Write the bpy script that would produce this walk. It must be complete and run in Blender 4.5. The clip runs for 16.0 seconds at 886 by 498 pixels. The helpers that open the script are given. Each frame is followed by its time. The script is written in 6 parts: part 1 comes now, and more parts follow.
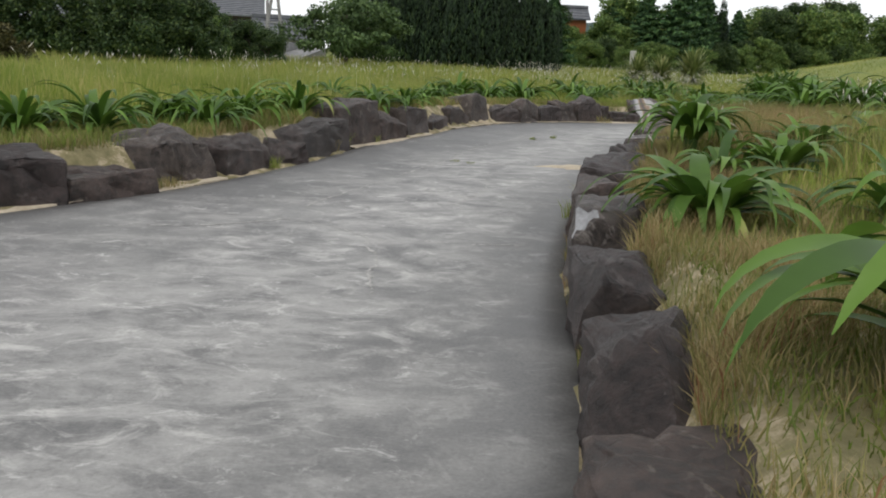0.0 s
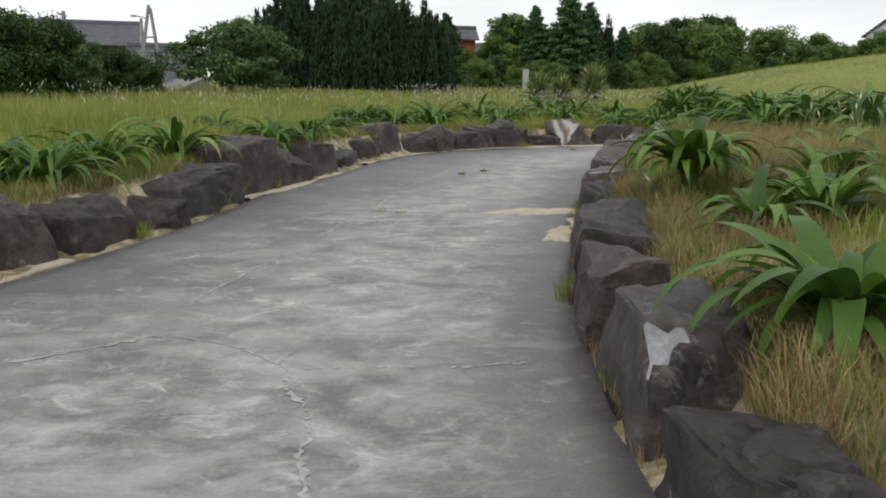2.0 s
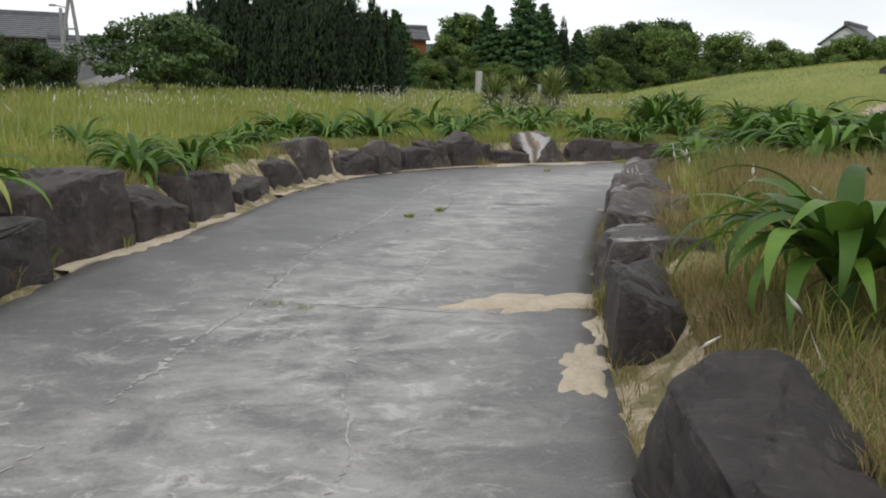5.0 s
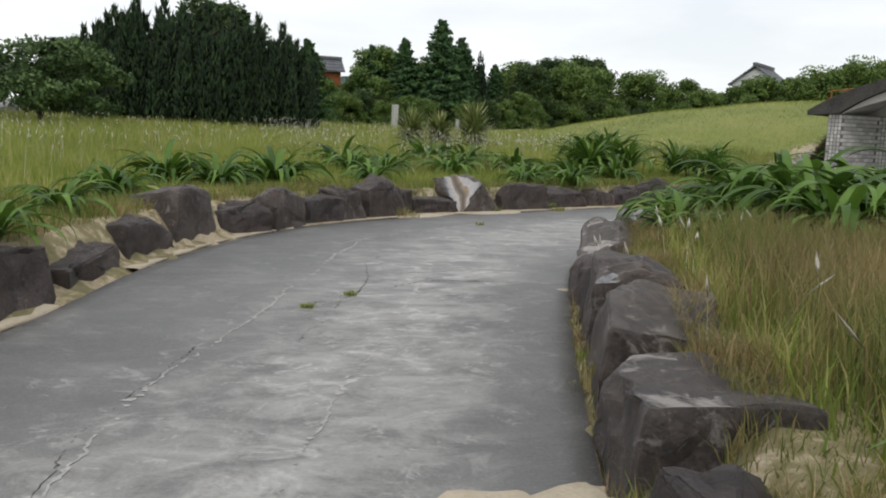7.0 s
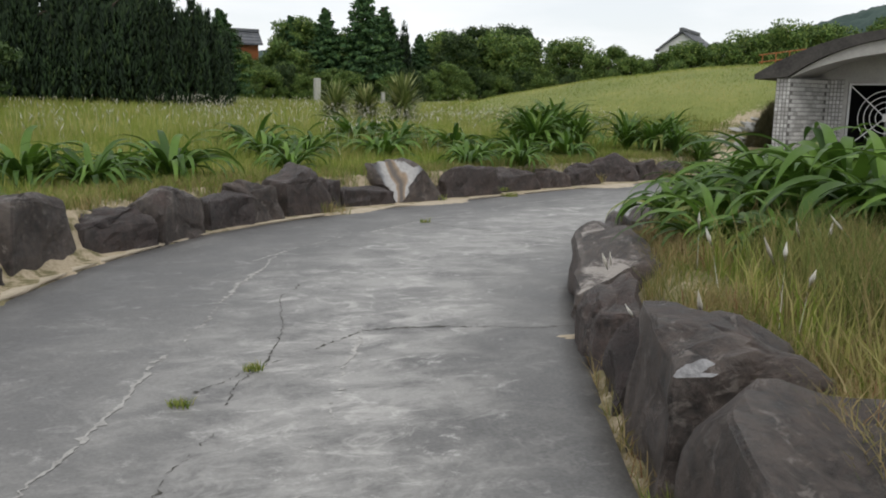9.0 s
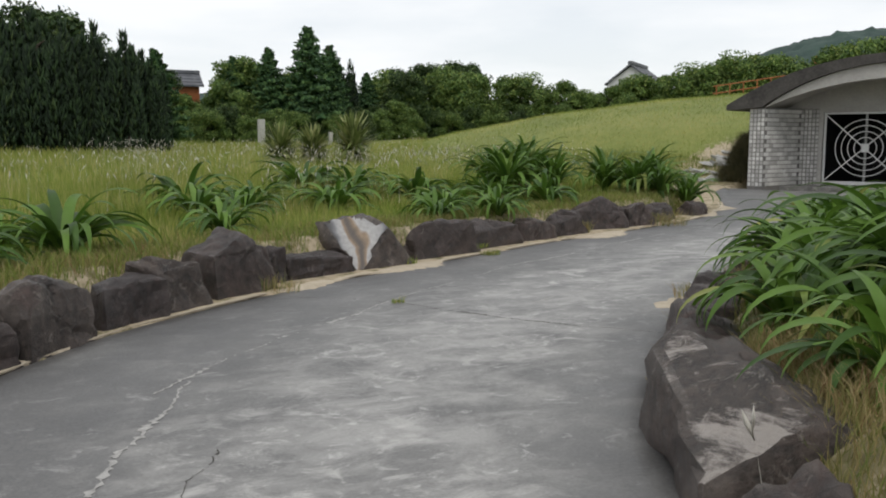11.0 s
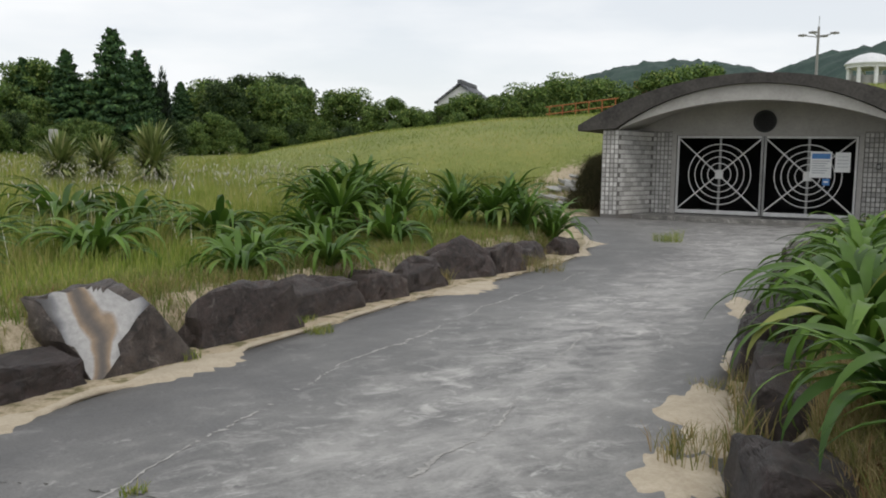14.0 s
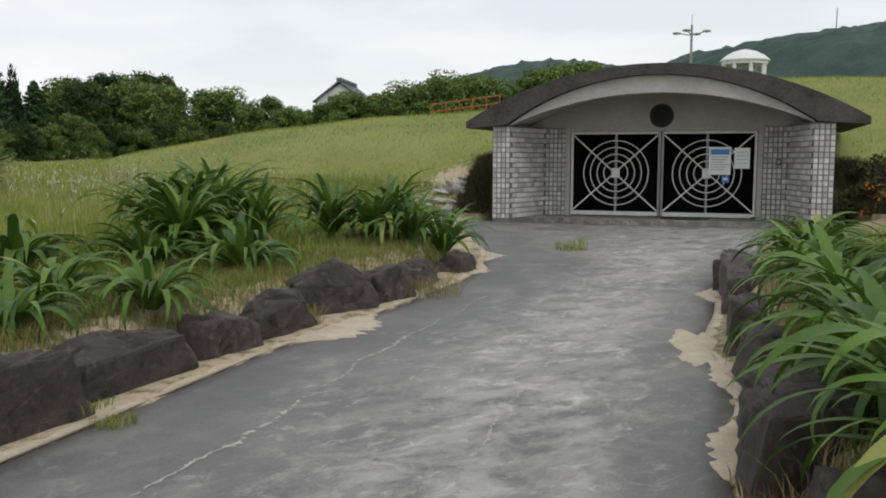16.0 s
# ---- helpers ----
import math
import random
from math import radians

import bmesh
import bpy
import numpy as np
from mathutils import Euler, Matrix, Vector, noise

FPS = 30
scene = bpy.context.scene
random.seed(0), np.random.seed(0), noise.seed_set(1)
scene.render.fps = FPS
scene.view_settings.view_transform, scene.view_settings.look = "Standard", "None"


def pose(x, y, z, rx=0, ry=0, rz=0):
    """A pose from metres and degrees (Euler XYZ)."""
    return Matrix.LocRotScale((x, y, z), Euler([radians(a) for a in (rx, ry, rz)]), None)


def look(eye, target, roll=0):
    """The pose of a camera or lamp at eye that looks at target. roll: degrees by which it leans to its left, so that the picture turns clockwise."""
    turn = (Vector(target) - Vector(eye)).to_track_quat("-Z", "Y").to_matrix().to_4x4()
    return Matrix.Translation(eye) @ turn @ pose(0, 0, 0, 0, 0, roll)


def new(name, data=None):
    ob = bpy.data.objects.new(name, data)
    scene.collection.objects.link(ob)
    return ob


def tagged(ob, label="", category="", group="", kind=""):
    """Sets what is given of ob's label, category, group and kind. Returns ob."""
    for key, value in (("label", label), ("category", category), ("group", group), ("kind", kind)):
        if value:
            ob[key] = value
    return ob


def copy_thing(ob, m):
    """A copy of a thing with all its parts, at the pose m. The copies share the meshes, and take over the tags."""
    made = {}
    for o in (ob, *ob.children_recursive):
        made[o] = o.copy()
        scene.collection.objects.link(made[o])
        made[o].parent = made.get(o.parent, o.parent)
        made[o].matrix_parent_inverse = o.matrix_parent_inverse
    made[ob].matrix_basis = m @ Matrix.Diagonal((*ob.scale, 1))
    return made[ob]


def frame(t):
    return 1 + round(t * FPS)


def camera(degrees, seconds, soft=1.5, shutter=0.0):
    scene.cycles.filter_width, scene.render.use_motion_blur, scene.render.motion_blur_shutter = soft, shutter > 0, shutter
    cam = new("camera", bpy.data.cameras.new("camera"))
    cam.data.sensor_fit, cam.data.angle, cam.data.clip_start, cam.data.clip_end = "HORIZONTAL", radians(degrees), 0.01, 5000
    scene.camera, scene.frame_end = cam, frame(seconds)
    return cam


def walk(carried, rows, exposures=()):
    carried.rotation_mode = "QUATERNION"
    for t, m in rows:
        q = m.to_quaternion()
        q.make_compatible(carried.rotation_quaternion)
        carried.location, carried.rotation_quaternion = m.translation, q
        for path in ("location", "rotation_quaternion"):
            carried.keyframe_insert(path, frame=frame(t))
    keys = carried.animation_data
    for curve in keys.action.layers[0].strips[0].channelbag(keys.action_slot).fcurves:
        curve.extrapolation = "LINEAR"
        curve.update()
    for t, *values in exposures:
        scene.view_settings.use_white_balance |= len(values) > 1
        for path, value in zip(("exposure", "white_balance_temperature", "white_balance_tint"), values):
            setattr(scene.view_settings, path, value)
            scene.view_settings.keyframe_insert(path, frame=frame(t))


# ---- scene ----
cam = camera(54.3, 16.0, soft=1.9)
METRES, EYE = 19.0, 1.25
ROWS = [
    (0.0, 0.0, 0.0, 0.0, 0.54, -12.2, -2.49),
    (0.5, -0.0032, 0.0298, 0.0002, -1.51, -10.71, -2.19),
    (1.0, -0.0094, 0.0591, 0.0007, -1.87, -9.94, -1.72),
    (1.5, -0.0135, 0.0894, 0.0011, -6.16, -10.25, -1.8),
    (2.0, -0.016, 0.1205, 0.0004, -6.8, -10.54, -0.62),
    (2.5, -0.0173, 0.1522, 0.0015, -10.22, -10.21, 2.77),
    (3.0, -0.0141, 0.182, 0.002, -10.69, -9.65, 1.93),
    (3.5, -0.0103, 0.2141, 0.0031, -9.44, -9.51, 2.7),
    (4.0, -0.0015, 0.2426, 0.0034, -9.11, -10.56, -0.61),
    (6.5, 0.0247, 0.3958, 0.0073, -12.3, -9.68, -1.38),
    (7.0, 0.0334, 0.426, 0.0081, -15.6, -8.1, -2.46),
    (7.5, 0.0406, 0.4552, 0.008, -16.08, -8.91, -1.92),
    (8.0, 0.0496, 0.4857, 0.0087, -19.57, -9.24, -1.22),
    (8.5, 0.0547, 0.5151, 0.009, -18.35, -9.22, -1.3),
    (9.0, 0.0612, 0.5451, 0.0095, -20.56, -9.74, -1.15),
    (9.5, 0.0672, 0.5744, 0.0093, -20.56, -8.07, -0.69),
    (12.0, 0.1196, 0.7261, 0.0138, -28.5, -6.87, 0.03),
    (12.5, 0.1351, 0.7562, 0.0134, -30.96, -6.64, -0.5),
    (13.0, 0.1494, 0.7873, 0.0141, -33.22, -7.34, -1.1),
    (13.5, 0.1659, 0.8121, 0.0141, -35.44, -6.71, -0.87),
    (14.0, 0.1817, 0.8405, 0.0148, -35.49, -6.06, -0.92),
    (14.5, 0.2011, 0.8641, 0.0148, -39.21, -5.92, -0.27),
    (15.0, 0.2195, 0.8881, 0.0148, -38.63, -5.8, -0.31),
    (15.5, 0.2405, 0.9123, 0.0152, -41.75, -6.07, 0.26),
    (16.0, 0.2616, 0.9346, 0.0159, -43.17, -5.99, -0.07),
]
walk(cam, [(t, pose(METRES * x, METRES * y, EYE + METRES * z, 90 + pitch, roll, yaw)) for t, x, y, z, yaw, pitch, roll in ROWS], exposures=[(0.0, 0.1), (1.0, 0.06), (2.0, -0.02), (3.5, 0.04), (6.5, 0.02), (12.0, -0.06), (16.0, -0.1)])

# ---- sky and sun: bright overcast ----
world = bpy.data.worlds.new("overcast_sky")
scene.world = world
world.use_nodes = True
wn, wl = world.node_tree.nodes, world.node_tree.links
wn.clear()
sky = wn.new("ShaderNodeTexSky")
sky.sky_type, sky.sun_disc = "NISHITA", False
sky.sun_elevation, sky.sun_rotation = radians(55), radians(200)
wcoord = wn.new("ShaderNodeTexCoord")
wmap = wn.new("ShaderNodeMapping")
wmap.inputs["Scale"].default_value = (1.2, 1.2, 5.0)
wl.new(wcoord.outputs["Generated"], wmap.inputs["Vector"])
wnoise = wn.new("ShaderNodeTexNoise")
wnoise.inputs["Scale"].default_value, wnoise.inputs["Detail"].default_value = 2.2, 5.0
wl.new(wmap.outputs["Vector"], wnoise.inputs["Vector"])
wramp = wn.new("ShaderNodeValToRGB")
wramp.color_ramp.elements[0].position, wramp.color_ramp.elements[0].color = 0.36, (0.72, 0.72, 0.72, 1)
wramp.color_ramp.elements[1].position, wramp.color_ramp.elements[1].color = 0.56, (0.97, 0.97, 0.97, 1)
wl.new(wnoise.outputs["Fac"], wramp.inputs["Fac"])
wmix = wn.new("ShaderNodeMix")
wmix.data_type = "RGBA"
wl.new(wramp.outputs["Color"], wmix.inputs["Factor"])
wl.new(sky.outputs["Color"], wmix.inputs["A"])
wmix.inputs["B"].default_value = (10.4, 10.6, 10.8, 1)
wbg = wn.new("ShaderNodeBackground")
wbg.inputs["Strength"].default_value = 0.1
wl.new(wmix.outputs["Result"], wbg.inputs["Color"])
wout = wn.new("ShaderNodeOutputWorld")
wl.new(wbg.outputs["Background"], wout.inputs["Surface"])
sun = new("sun", bpy.data.lights.new("sun", "SUN"))
sun.data.energy, sun.data.angle, sun.data.color = 0.9, radians(25), (1.0, 0.96, 0.9)
sun.matrix_world = look((0, 0, 50), (0 + 12, 33, 0))


# ---- materials ----
def material(name):
    m = bpy.data.materials.new(name)
    m.use_nodes = True
    nt = m.node_tree
    return m, nt.nodes, nt.links, nt.nodes["Principled BSDF"]


def noise_node(nodes, links, scale, detail=6.0, rough=0.6, stretch=None, space="Object", distort=0.0):
    tc = nodes.new("ShaderNodeTexCoord")
    mp = nodes.new("ShaderNodeMapping")
    if stretch:
        mp.inputs["Scale"].default_value = stretch
    links.new(tc.outputs[space], mp.inputs["Vector"])
    n = nodes.new("ShaderNodeTexNoise")
    n.inputs["Scale"].default_value, n.inputs["Detail"].default_value = scale, detail
    n.inputs["Roughness"].default_value, n.inputs["Distortion"].default_value = rough, distort
    links.new(mp.outputs["Vector"], n.inputs["Vector"])
    return n


def ramp(nodes, links, source, stops):
    r = nodes.new("ShaderNodeValToRGB")
    els = r.color_ramp.elements
    while len(els) < len(stops):
        els.new(0.5)
    for e, (p, c) in zip(els, stops):
        e.position = p
        e.color = (*c, 1) if len(c) == 3 else c
    links.new(source, r.inputs["Fac"])
    return r.outputs["Color"]


def mix(nodes, links, fac, a, b, mode="MIX"):
    m = nodes.new("ShaderNodeMix")
    m.data_type, m.blend_type = "RGBA", mode
    for key, v in (("Factor", fac), ("A", a), ("B", b)):
        if isinstance(v, (int, float)):
            m.inputs[key].default_value = v
        elif isinstance(v, tuple):
            m.inputs[key].default_value = (*v, 1)
        else:
            links.new(v, m.inputs[key])
    return m.outputs["Result"]


def bump(nodes, links, bsdf, height, strength, distance=0.02):
    b = nodes.new("ShaderNodeBump")
    b.inputs["Strength"].default_value, b.inputs["Distance"].default_value = strength, distance
    links.new(height, b.inputs["Height"])
    links.new(b.outputs["Normal"], bsdf.inputs["Normal"])


def g(v):
    return (v, v, v)


def plain(name, dark, light, scale=6.0, rough=0.7, metal=0.0, relief=0.1, stretch=None):
    """A surface with variation between two colours at two scales and a fine relief."""
    m, n, l, b = material(name)
    big = noise_node(n, l, scale, 5, 0.6, stretch)
    fine = noise_node(n, l, scale * 9, 4, 0.6, stretch)
    c = ramp(n, l, big.outputs["Fac"], [(0.3, dark), (0.7, light)])
    c = mix(n, l, 0.35, c, ramp(n, l, fine.outputs["Fac"], [(0.35, dark), (0.65, light)]))
    l.new(c, b.inputs["Base Color"])
    b.inputs["Roughness"].default_value, b.inputs["Metallic"].default_value = rough, metal
    if relief:
        bump(n, l, b, fine.outputs["Fac"], relief)
    return m


def concrete_path():
    m, n, l, b = material("worn_concrete")
    broad = noise_node(n, l, 0.55, 6, 0.6)
    streak = noise_node(n, l, 2.3, 9, 0.72, (0.85, 1.3, 1.0), distort=0.4)
    scuff = noise_node(n, l, 3.4, 13, 0.72, (0.95, 1.2, 1.0), distort=0.9)
    fine = noise_node(n, l, 60, 4, 0.7)
    c = ramp(n, l, broad.outputs["Fac"], [(0.4, (0.06, 0.057, 0.054)), (0.6, (0.215, 0.207, 0.195))])
    c = mix(n, l, 0.55, c, ramp(n, l, streak.outputs["Fac"], [(0.36, (0.06, 0.058, 0.057)), (0.5, (0.15, 0.147, 0.14)), (0.64, (0.37, 0.36, 0.34))]))
    white = ramp(n, l, scuff.outputs["Fac"], [(0.52, g(0)), (0.6, g(0.45)), (0.7, g(0.9))])
    patch = noise_node(n, l, 0.9, 4, 0.5)
    wm = n.new("ShaderNodeMath")
    wm.operation = "MULTIPLY"
    l.new(white, wm.inputs[0])
    l.new(ramp(n, l, patch.outputs["Fac"], [(0.38, g(0.15)), (0.6, g(1))]), wm.inputs[1])
    tread = n.new("ShaderNodeAttribute")
    tread.attribute_name = "tread"
    wt = n.new("ShaderNodeMath")
    wt.operation = "MULTIPLY"
    l.new(wm.outputs[0], wt.inputs[0])
    l.new(ramp(n, l, tread.outputs["Fac"], [(0.0, g(0.5)), (1.0, g(1.0))]), wt.inputs[1])
    pale = n.new("ShaderNodeMath")
    pale.operation = "MULTIPLY"
    l.new(ramp(n, l, tread.outputs["Fac"], [(0.15, g(0.0)), (0.9, g(0.75))]), pale.inputs[0])
    l.new(ramp(n, l, streak.outputs["Fac"], [(0.4, g(0.1)), (0.6, g(1))]), pale.inputs[1])
    c = mix(n, l, pale.outputs[0], c, (0.36, 0.35, 0.333))
    c = mix(n, l, wt.outputs[0], c, (0.62, 0.6, 0.565))
    flake = noise_node(n, l, 5.0, 13, 0.8, (0.95, 1.2, 1.0), distort=0.6)
    c = mix(n, l, ramp(n, l, flake.outputs["Fac"], [(0.56, g(0)), (0.66, g(0.8))]), c, (0.56, 0.545, 0.52))
    c = mix(n, l, ramp(n, l, flake.outputs["Fac"], [(0.34, g(0.55)), (0.42, g(0))]), c, (0.085, 0.083, 0.08))
    edge = n.new("ShaderNodeAttribute")
    edge.attribute_name = "edge"
    grime = noise_node(n, l, 1.3, 5, 0.6)
    ge = n.new("ShaderNodeMath")
    ge.operation = "MULTIPLY"
    l.new(edge.outputs["Fac"], ge.inputs[0])
    l.new(ramp(n, l, grime.outputs["Fac"], [(0.3, g(0.4)), (0.6, g(0.95))]), ge.inputs[1])
    c = mix(n, l, ge.outputs[0], c, (0.075, 0.073, 0.072))
    c = mix(n, l, 0.16, c, ramp(n, l, fine.outputs["Fac"], [(0.3, g(0.05)), (0.7, g(0.4))]))
    l.new(c, b.inputs["Base Color"])
    l.new(ramp(n, l, streak.outputs["Fac"], [(0.3, g(0.5)), (0.7, g(0.76))]), b.inputs["Roughness"])
    hm = n.new("ShaderNodeMath")
    hm.operation = "ADD"
    l.new(scuff.outputs["Fac"], hm.inputs[0])
    l.new(fine.outputs["Fac"], hm.inputs[1])
    bump(n, l, b, hm.outputs[0], 0.25, 0.01)
    return m


def ground_material():
    m, n, l, b = material("meadow_soil")
    a = n.new("ShaderNodeAttribute")
    a.attribute_name = "sand"
    d = n.new("ShaderNodeAttribute")
    d.attribute_name = "dry"
    n1 = noise_node(n, l, 0.25, 6, 0.6)
    n2 = noise_node(n, l, 5.0, 8, 0.7)
    n3 = noise_node(n, l, 45, 5, 0.7)
    green = ramp(n, l, n1.outputs["Fac"], [(0.3, (0.12, 0.155, 0.03)), (0.52, (0.18, 0.21, 0.045)), (0.72, (0.26, 0.255, 0.07))])
    green = mix(n, l, 0.5, green, ramp(n, l, n2.outputs["Fac"], [(0.3, (0.1, 0.13, 0.025)), (0.7, (0.25, 0.26, 0.075))]))
    straw = ramp(n, l, n2.outputs["Fac"], [(0.3, (0.1, 0.085, 0.042)), (0.5, (0.21, 0.17, 0.095)), (0.7, (0.35, 0.285, 0.175))])
    sand = ramp(n, l, n3.outputs["Fac"], [(0.3, (0.33, 0.26, 0.175)), (0.7, (0.5, 0.42, 0.3))])
    c = mix(n, l, d.outputs["Fac"], green, straw)
    sm = n.new("ShaderNodeMath")
    sm.operation = "MULTIPLY_ADD"
    l.new(n2.outputs["Fac"], sm.inputs[0])
    sm.inputs[1].default_value = 1.2
    l.new(a.outputs["Fac"], sm.inputs[2])
    c = mix(n, l, ramp(n, l, sm.outputs[0], [(0.86, g(0)), (1.2, g(1))]), c, sand)
    l.new(c, b.inputs["Base Color"])
    b.inputs["Roughness"].default_value = 0.95
    bump(n, l, b, n3.outputs["Fac"], 0.6, 0.02)
    return m


def rock_material(name, dark, mid, pale, vein, grain=3.0):
    m, n, l, b = material(name)
    info = n.new("ShaderNodeObjectInfo")
    n1 = noise_node(n, l, 2.6, 9, 0.7, distort=0.5)
    n2 = noise_node(n, l, 17, 9, 0.75)
    n3 = noise_node(n, l, grain, 10, 0.72, (1.0, 1.0, 0.5), distort=1.2)
    n4 = noise_node(n, l, 9, 6, 0.7, distort=0.8)
    c = ramp(n, l, n1.outputs["Fac"], [(0.38, dark), (0.5, mid), (0.62, tuple(v * 1.9 for v in mid))])
    c = mix(n, l, 0.45, c, ramp(n, l, n2.outputs["Fac"], [(0.4, tuple(v * 0.5 for v in dark)), (0.6, tuple(v * 2.4 for v in mid))]))
    c = mix(n, l, ramp(n, l, n3.outputs["Fac"], [(1 - vein, g(0)), (1 - vein + 0.07, g(0.75))]), c, pale)
    c = mix(n, l, ramp(n, l, n4.outputs["Fac"], [(0.58, g(0)), (0.66, g(0.6))]), c, tuple(v * 0.8 for v in pale))
    geo = n.new("ShaderNodeNewGeometry")
    wear = ramp(n, l, geo.outputs["Pointiness"], [(0.52, g(0)), (0.6, g(0.6))])
    c = mix(n, l, wear, c, tuple(v * 0.75 for v in pale))
    tint = ramp(n, l, info.outputs["Random"], [(0.0, (0.75, 0.72, 0.74)), (0.5, (1.0, 0.97, 0.96)), (1.0, (1.25, 1.17, 1.1))])
    c = mix(n, l, 1.0, c, tint, "MULTIPLY")
    l.new(c, b.inputs["Base Color"])
    l.new(ramp(n, l, n2.outputs["Fac"], [(0.3, g(0.42)), (0.7, g(0.75))]), b.inputs["Roughness"])
    hm = n.new("ShaderNodeMath")
    hm.operation = "ADD"
    l.new(n3.outputs["Fac"], hm.inputs[0])
    l.new(n2.outputs["Fac"], hm.inputs[1])
    bump(n, l, b, hm.outputs[0], 1.0, 0.035)
    return m


def foliage(name, stops, source="island", rough=0.5, trans=0.25, noise_scale=3.0):
    """Leaf colour from stops, varied leaf by leaf and along the leaf, with some light passing through."""
    m, n, l, b = material(name)
    if source == "tint":
        a = n.new("ShaderNodeAttribute")
        a.attribute_name = "tint"
        out = a.outputs["Fac"]
    elif source == "object":
        out = n.new("ShaderNodeObjectInfo").outputs["Random"]
    else:
        out = n.new("ShaderNodeNewGeometry").outputs["Random Per Island"]
    c = ramp(n, l, out, stops)
    n1 = noise_node(n, l, noise_scale, 4, 0.6)
    c = mix(n, l, 1.0, c, ramp(n, l, n1.outputs["Fac"], [(0.3, g(0.75)), (0.7, g(1.2))]), "MULTIPLY")
    l.new(c, b.inputs["Base Color"])
    b.inputs["Roughness"].default_value = rough
    b.inputs["Specular IOR Level"].default_value = 0.35
    tr = n.new("ShaderNodeBsdfTranslucent")
    l.new(c, tr.inputs["Color"])
    ms = n.new("ShaderNodeMixShader")
    ms.inputs["Fac"].default_value = trans
    l.new(b.outputs["BSDF"], ms.inputs[1])
    l.new(tr.outputs["BSDF"], ms.inputs[2])
    l.new(ms.outputs["Shader"], n["Material Output"].inputs["Surface"])
    return m


def striped_rock():
    """A split face of pale grey with rusty and dark bands."""
    m, n, l, b = material("banded_split_rock")
    w = n.new("ShaderNodeTexWave")
    w.inputs["Scale"].default_value, w.inputs["Distortion"].default_value = 0.42, 7.0
    w.inputs["Detail"].default_value, w.inputs["Detail Scale"].default_value = 4.0, 1.6
    tc = n.new("ShaderNodeTexCoord")
    l.new(tc.outputs["Object"], w.inputs["Vector"])
    c = ramp(n, l, w.outputs["Fac"], [(0.0, (0.03, 0.028, 0.03)), (0.16, (0.17, 0.17, 0.18)), (0.3, (0.3, 0.295, 0.29)), (0.78, (0.37, 0.36, 0.35)), (0.88, (0.24, 0.165, 0.1)), (1.0, (0.07, 0.055, 0.045))])
    fine = noise_node(n, l, 22, 6, 0.7)
    c = mix(n, l, 1.0, c, ramp(n, l, fine.outputs["Fac"], [(0.3, g(0.75)), (0.7, g(1.15))]), "MULTIPLY")
    l.new(c, b.inputs["Base Color"])
    b.inputs["Roughness"].default_value = 0.45
    bump(n, l, b, fine.outputs["Fac"], 0.4, 0.015)
    return m


STRIPED = striped_rock()
CONCRETE = concrete_path()
GROUND = ground_material()
ROCK = rock_material("dark_andesite", (0.013, 0.01, 0.009), (0.043, 0.032, 0.029), (0.2, 0.18, 0.165), 0.36)
ROCK_FLECK = rock_material("flecked_andesite", (0.015, 0.012, 0.011), (0.05, 0.041, 0.037), (0.3, 0.28, 0.265), 0.41, 1.8)
ROCK_PALE = rock_material("veined_rock", (0.02, 0.018, 0.017), (0.055, 0.047, 0.043), (0.45, 0.43, 0.41), 0.5, 1.3)
CHIP = plain("split_rock_face", (0.09, 0.088, 0.09), (0.34, 0.34, 0.35), 4, 0.3, relief=0.3)
SAND = plain("pale_sand", (0.34, 0.28, 0.2), (0.52, 0.45, 0.345), 5, 0.95, relief=0.4)
CRACK = plain("crack_filler", (0.2, 0.195, 0.185), (0.5, 0.485, 0.46), 14, 0.9, relief=0.3)
GAP = plain("open_crack", (0.03, 0.028, 0.025), (0.09, 0.085, 0.07), 9, 0.95, relief=0.3)
LEAF = foliage("lily_leaf", [(0, (0.04, 0.09, 0.014)), (0.5, (0.082, 0.16, 0.022)), (0.9, (0.13, 0.235, 0.034)), (0.97, (0.15, 0.25, 0.05)), (1, (0.3, 0.32, 0.09))], "object", 0.52, 0.28)
DRY_LEAF = foliage("withered_leaf", [(0, (0.13, 0.085, 0.04)), (1, (0.32, 0.24, 0.13))], "object", 0.8, 0.15)
GRASS = foliage("meadow_grass", [(0, (0.11, 0.17, 0.025)), (0.45, (0.2, 0.265, 0.045)), (0.8, (0.31, 0.335, 0.08)), (1, (0.45, 0.4, 0.16))], "tint", 0.6, 0.35, 0.5)
# withered grass with the eave's shade mixed into its colour
SHADE_GRASS = foliage("withered_grass_shade_toned", [(0, (0.03, 0.035, 0.014)), (0.6, (0.075, 0.07, 0.03)), (1, (0.16, 0.13, 0.065))], "tint", 0.8, 0.15, 0.7)
STRAW = foliage("dry_grass", [(0, (0.13, 0.17, 0.04)), (0.3, (0.22, 0.22, 0.07)), (0.7, (0.36, 0.28, 0.13)), (0.93, (0.46, 0.37, 0.2)), (1, (0.24, 0.12, 0.06))], "tint", 0.8, 0.3, 0.7)
PLUME = foliage("seed_plume", [(0, (0.5, 0.46, 0.38)), (1, (0.8, 0.78, 0.72))], "tint", 0.9, 0.3)
FLOWER = foliage("yellow_flower", [(0, (0.55, 0.4, 0.02)), (1, (0.75, 0.58, 0.03))], "island", 0.7, 0.2)
ORANGE_FLOWER = foliage("orange_flower", [(0, (0.55, 0.12, 0.02)), (1, (0.7, 0.2, 0.03))], "island", 0.7, 0.2)
